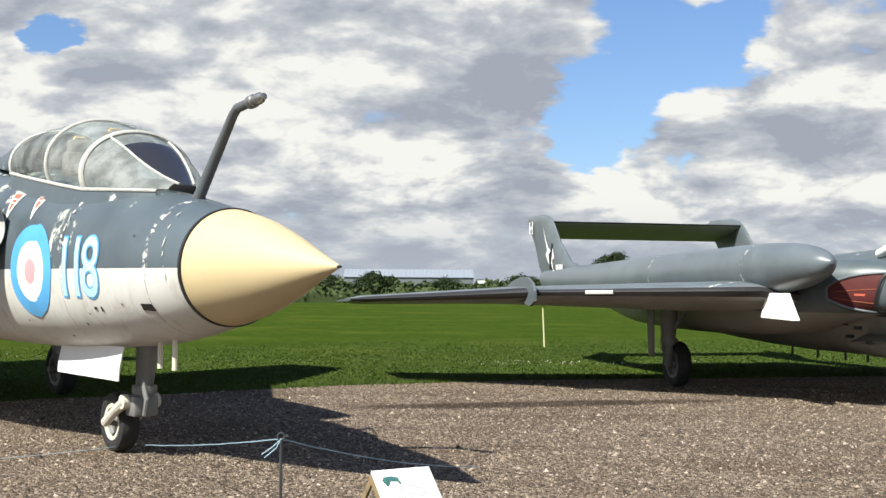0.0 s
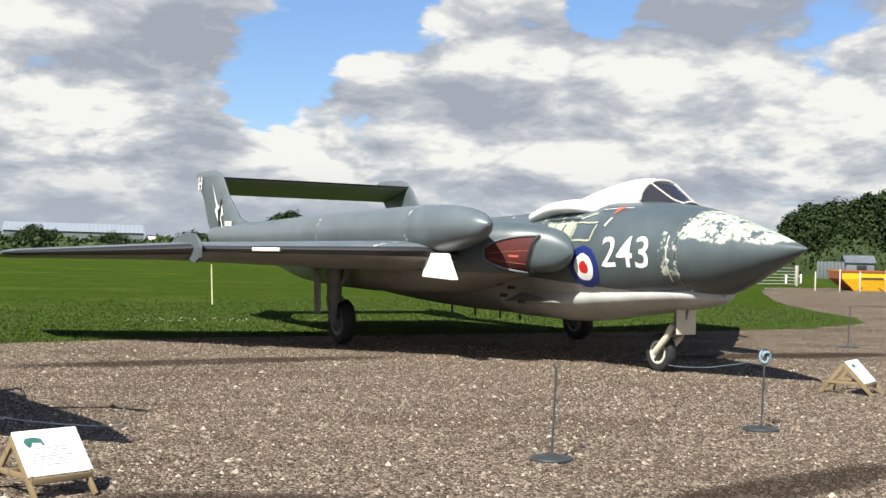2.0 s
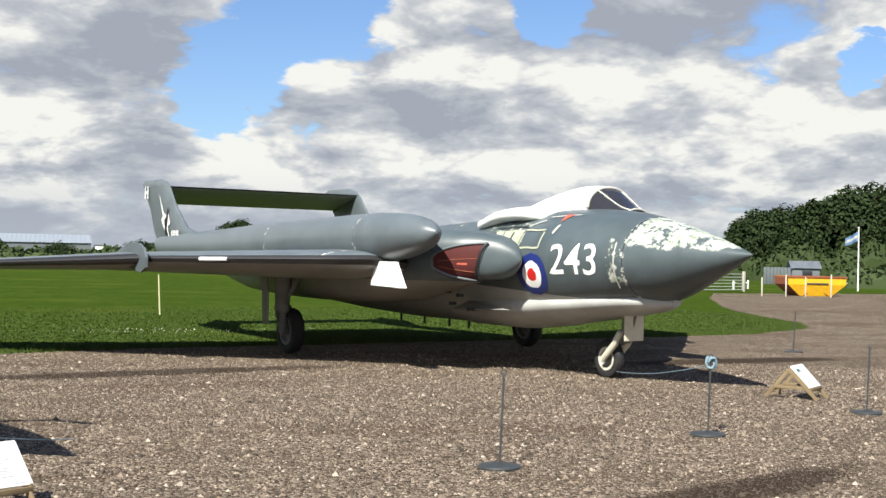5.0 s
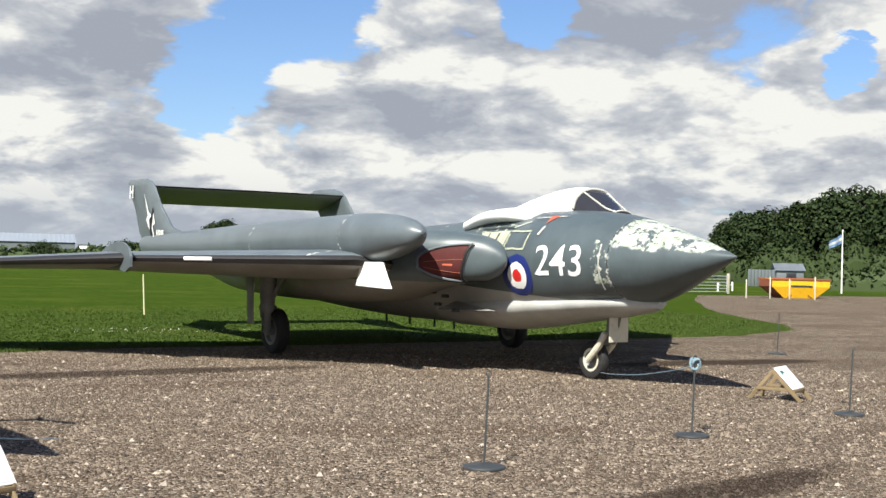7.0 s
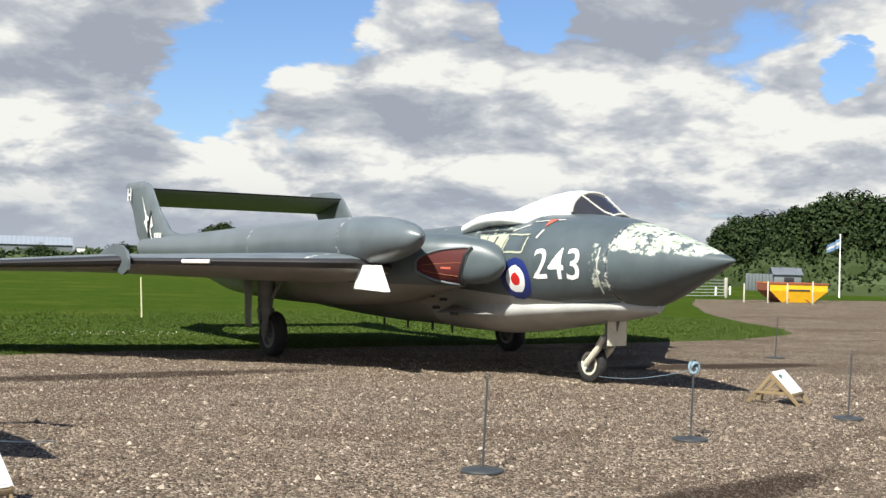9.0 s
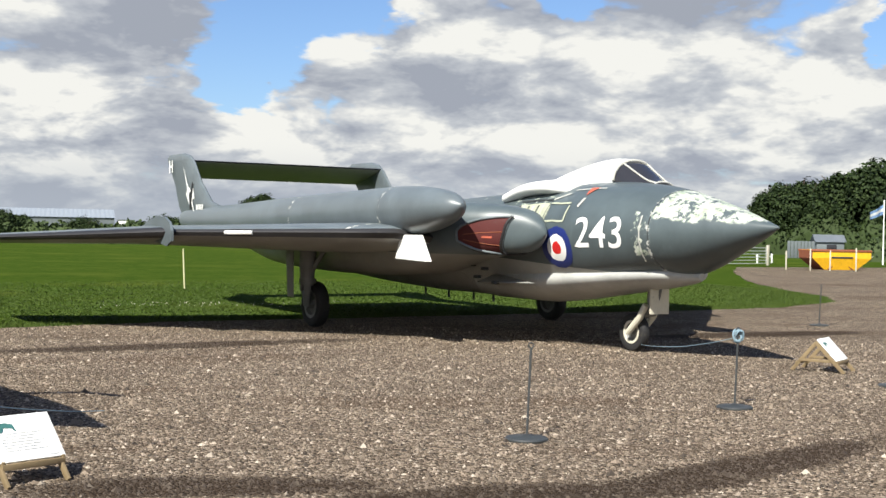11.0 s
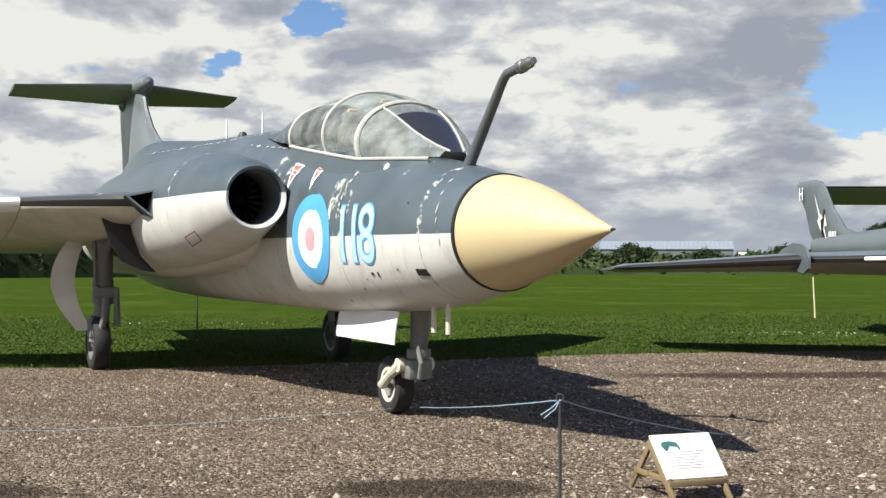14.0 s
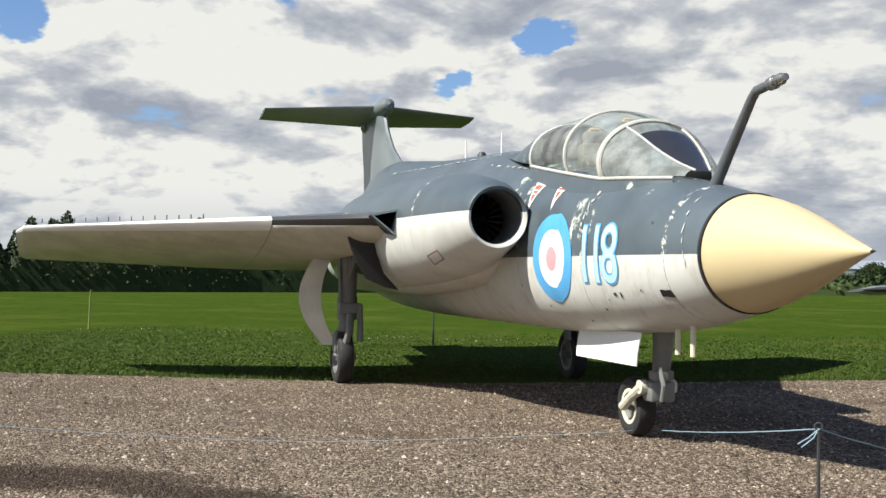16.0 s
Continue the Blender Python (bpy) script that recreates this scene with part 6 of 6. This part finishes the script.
# ---- far side of the apron ----
def skip(x, y, turn):
    t = thing("rubbish_skip", pose(x, y, 0.0, 0, 0, turn), "yellow rubbish skip with rusty heaped load", "skip")
    l0, l1, h, w = 0.85, 1.55, 1.02, 0.95
    bm = bmesh.new()
    outer = [(-l0, -w * 0.8, 0.02), (l0, -w * 0.8, 0.02), (l0, w * 0.8, 0.02), (-l0, w * 0.8, 0.02), (-l1, -w, h * 0.6), (l1, -w, h * 0.6), (l1, w, h * 0.6), (-l1, w, h * 0.6), (-l1, -w, h), (l1, -w, h), (l1, w, h), (-l1, w, h)]
    vs = [bm.verts.new(p) for p in outer]
    inner = [bm.verts.new((p[0] * 0.95, p[1] * 0.93, max(p[2], 0.08))) for p in outer]
    bm.faces.new((vs[3], vs[2], vs[1], vs[0]))
    bm.faces.new((inner[0], inner[1], inner[2], inner[3]))
    for k in range(4):
        j = (k + 1) % 4
        for a in (0, 4):
            bm.faces.new((vs[a + k], vs[a + j], vs[a + 4 + j], vs[a + 4 + k]))
            bm.faces.new((inner[a + j], inner[a + k], inner[a + 4 + k], inner[a + 4 + j]))
        bm.faces.new((vs[8 + k], vs[8 + j], inner[8 + j], inner[8 + k]))
    bmesh.ops.recalc_face_normals(bm, faces=bm.faces)
    for f in bm.faces:
        f.material_index = 1 if f.normal.x < -0.5 else 0
    part("tub", bm, ["yellow", "rust"], t, smooth=False)
    for sx in (-1, 1):
        bm = bmesh.new()
        tube(bm, [(sx * 0.05, -w * 0.84, 0.45), (sx * 0.65, -w * 0.82, 0.04)], 0.035, 6)
        part("rib", bm, "rust", t)
    bm = bmesh.new()
    box(bm, -0.55, 0.6, -w - 0.03, -w + 0.02, 0.62, 0.7, None, 0.01)
    part("lifting_bar", bm, "iron", t)
    for y in (-w, w):
        bm = bmesh.new()
        box(bm, -l1 - 0.03, l1 + 0.03, y - 0.04, y + 0.04, h - 0.07, h + 0.03, None, 0.012)
        part("rim_rail", bm, "rust", t, "rusty top rail")
    bm = bmesh.new()
    got = bmesh.ops.create_icosphere(bm, subdivisions=3, radius=1.0)
    for v in got["verts"]:
        k = 1 + 0.35 * noise.noise(v.co * 3.1)
        v.co = Vector((v.co.x * 1.3 * k, v.co.y * 0.7 * k, h * 0.86 + v.co.z * 0.14 * k))
    part("load", bm, "rust", t, "heaped rusty rubbish")
    return t


skip(37.7, 54.9, -12)


def stake(az, d, h):
    bm = bmesh.new()
    box(bm, -0.035, 0.035, -0.035, 0.035, -0.1, h, None, 0.008)
    lathe(bm, [(h, 0.03), (h + 0.04, 0.0)], (0, 0, 0), (0, 0, 1), 6)
    ob = link("wooden_stake", bm, "pale_wood")
    ob.matrix_basis = pose(*polar(az, d), 0, 0, 0, az)
    return tagged(ob, "slim pale wooden stake near the skip", "stake", "stakes beyond the apron")


def field_gate(x0, y0, x1, y1, h):
    length = math.hypot(x1 - x0, y1 - y0)
    t = thing("field_gate", pose(x0, y0, 0, 0, 0, math.degrees(math.atan2(y1 - y0, x1 - x0))), "galvanised five-bar field gate, closed", "gate")
    for k in range(6):
        bm = bmesh.new()
        z = 0.12 + (h - 0.16) * k / 5
        tube(bm, [(0, 0, z), (length, 0, z)], 0.022, 8)
        part("bar", bm, "galv", t)
    for x, r in ((0.02, 0.026), (length - 0.02, 0.026)):
        bm = bmesh.new()
        tube(bm, [(x, 0, 0.1), (x, 0, h)], r, 8)
        part("stile", bm, "galv", t)
    for x in (-0.12, length + 0.12):
        bm = bmesh.new()
        box(bm, x - 0.07, x + 0.07, -0.07, 0.07, -0.1, h + 0.12, None, 0.012)
        part("gate_post", bm, "pale_wood", t, "pale wooden gate post")
    return t


MAT["galv"] = plain("galvanised", (0.50, 0.51, 0.50), 0.45, 0.3)
MAT["pale_wood"] = plain("pale_post", (0.45, 0.42, 0.34), 0.8)
for az, h in ((-32.4, 0.95), (-33.45, 1.1), (-34.3, 1.0), (-35.4, 1.15)):
    stake(az, 63.5, h)
field_gate(33.2, 60.0, 37.9, 61.8, 1.05)


def chain_fence():
    pts = [(40.2, 66.6), (42.2, 68.2), (52.5, 73.2), (54.4, 74.1), (56.3, 75.0), (58.2, 75.9), (60.1, 76.8), (62, 77.7), (64, 78.6), (66, 79.5)]
    for i, (x, y) in enumerate(pts):
        bm = bmesh.new()
        box(bm, -0.05, 0.05, -0.05, 0.05, -0.1, 0.52, None, 0.012)
        lathe(bm, [(0.52, 0.05), (0.55, 0.05), (0.6, 0.0)], (0, 0, 0), (0, 0, 1), 8)
        ob = link("white_post", bm, "white")
        ob.matrix_basis = pose(x, y, 0, 0, 0, 25)
        tagged(ob, "short white post carrying a chain", "post", "white chain posts")
    for a, b in zip(pts, pts[1:]):
        if math.hypot(b[0] - a[0], b[1] - a[1]) < 3:
            bm = bmesh.new()
            tube(bm, [(a[0] + (b[0] - a[0]) * t, a[1] + (b[1] - a[1]) * t, 0.46 - 0.5 * t * (1 - t)) for t in (k / 10 for k in range(11))], 0.022, 6)
            tagged(link("chain", bm, "white"), "white chain slung between short posts", "chain", "white chains")


chain_fence()


def flagpole(x, y):
    t = thing("flagpole", pose(x, y, 0), "white flagpole with a limp blue and white flag", "flagpole")
    bm = bmesh.new()
    tube(bm, [(0, 0, -0.1), (0, 0, 4.0)], [0.05, 0.035], 10)
    lathe(bm, [(4.0, 0.05), (4.06, 0.05), (4.1, 0.0)], (0, 0, 0), (0, 0, 1), 10)
    part("pole", bm, "white", t)
    bm = bmesh.new()
    rows = []
    for i in range(13):
        u = i / 12
        wav = 0.06 * math.sin(u * 9)
        rows.append([bm.verts.new((-0.05 - u * 0.95, wav + 0.02 * v, 3.8 - u * 0.5 - v * (0.62 - 0.15 * u))) for v in (0, 0.33, 0.66, 1.0)])
    for i, (r0, r1) in enumerate(zip(rows, rows[1:])):
        for k in range(3):
            f = bm.faces.new((r0[k], r1[k], r1[k + 1], r0[k + 1]))
            f.material_index = 1 if k == 1 else 0
    bmesh.ops.solidify(bm, geom=bm.faces[:], thickness=0.006)
    part("flag", bm, ["flag_blue", "white"], t, "pale blue and white flag")


MAT["flag_blue"] = plain("flag_blue", (0.25, 0.42, 0.68), 0.7)
flagpole(*polar(-36.5, 82))


def hut(x, y, turn):
    t = thing("garden_hut", pose(x, y, 0, 0, 0, turn), "small grey hut with a pale sheet roof", "hut")
    bm = bmesh.new()
    box(bm, -1.1, 1.1, -0.8, 0.8, 0, 1.35, None, 0.02)
    part("wall", bm, "cladding", t)
    bm = bmesh.new()
    vs = [bm.verts.new(p) for p in ((-1.25, -0.95, 1.3), (1.25, -0.95, 1.3), (1.25, 0, 1.9), (-1.25, 0, 1.9), (-1.25, 0.95, 1.3), (1.25, 0.95, 1.3))]
    bm.faces.new((vs[0], vs[1], vs[2], vs[3]))
    bm.faces.new((vs[3], vs[2], vs[5], vs[4]))
    bmesh.ops.solidify(bm, geom=bm.faces[:], thickness=0.06)
    part("roof", bm, "roof", t)
    bm = bmesh.new()
    box(bm, -0.3, 0.5, -0.83, -0.78, 0.5, 1.1, None, 0.01)
    part("window", bm, "rain", t)


hut(*polar(-34.15, 104), -20)


def panel_fence():
    a, b = Vector((*polar(-32.4, 100), 0)), Vector((*polar(-33.6, 101), 0))
    n = 8
    t = thing("panel_fence", pose(a.x, a.y, 0, 0, 0, math.degrees(math.atan2(b.y - a.y, b.x - a.x))), "weathered grey timber panel fence", "fence")
    w = (b - a).length / n
    for k in range(n):
        bm = bmesh.new()
        box(bm, k * w + 0.02, (k + 1) * w - 0.02, -0.02, 0.02, -0.03, 1.35, None, 0.006)
        part("board", bm, "cladding", t)


panel_fence()


def hangar():
    t = thing("long_hangar", pose(*polar(1.6, 600), 0, 0, 0, 1.6), "long low pale grey hangar on the skyline", "hangar")
    bm = bmesh.new()
    box(bm, -31, 31, -14, 14, 0, 4.6, None, 0.1)
    part("wall", bm, "cladding", t, smooth=False)
    bm = bmesh.new()
    n = 62
    prof = [(-14.6, 4.6), (0, 8.6), (14.6, 4.6)]
    rows = [[bm.verts.new((-31.5 + 63 * k / n, y, z + 0.1 * (k % 2))) for y, z in prof] for k in range(n + 1)]
    for r0, r1 in zip(rows, rows[1:]):
        for j in range(2):
            bm.faces.new((r0[j], r1[j], r1[j + 1], r0[j + 1]))
    bm.faces.new(rows[0]); bm.faces.new(rows[-1])
    part("roof", bm, "roof", t, smooth=False)
    t = thing("annex_shed", pose(*polar(-1.9, 560), 0, 0, 0, -2), "small white flat-roofed annex beside the hangar", "shed")
    bm = bmesh.new()
    box(bm, -3.2, 3.2, -3, 3, 0, 3.6, None, 0.05)
    part("wall", bm, "white", t, smooth=False)
    bm = bmesh.new()
    box(bm, -3.5, 3.5, -3.3, 3.3, 3.6, 3.9, None, 0.05)
    part("roof", bm, "cladding", t, smooth=False)


hangar()
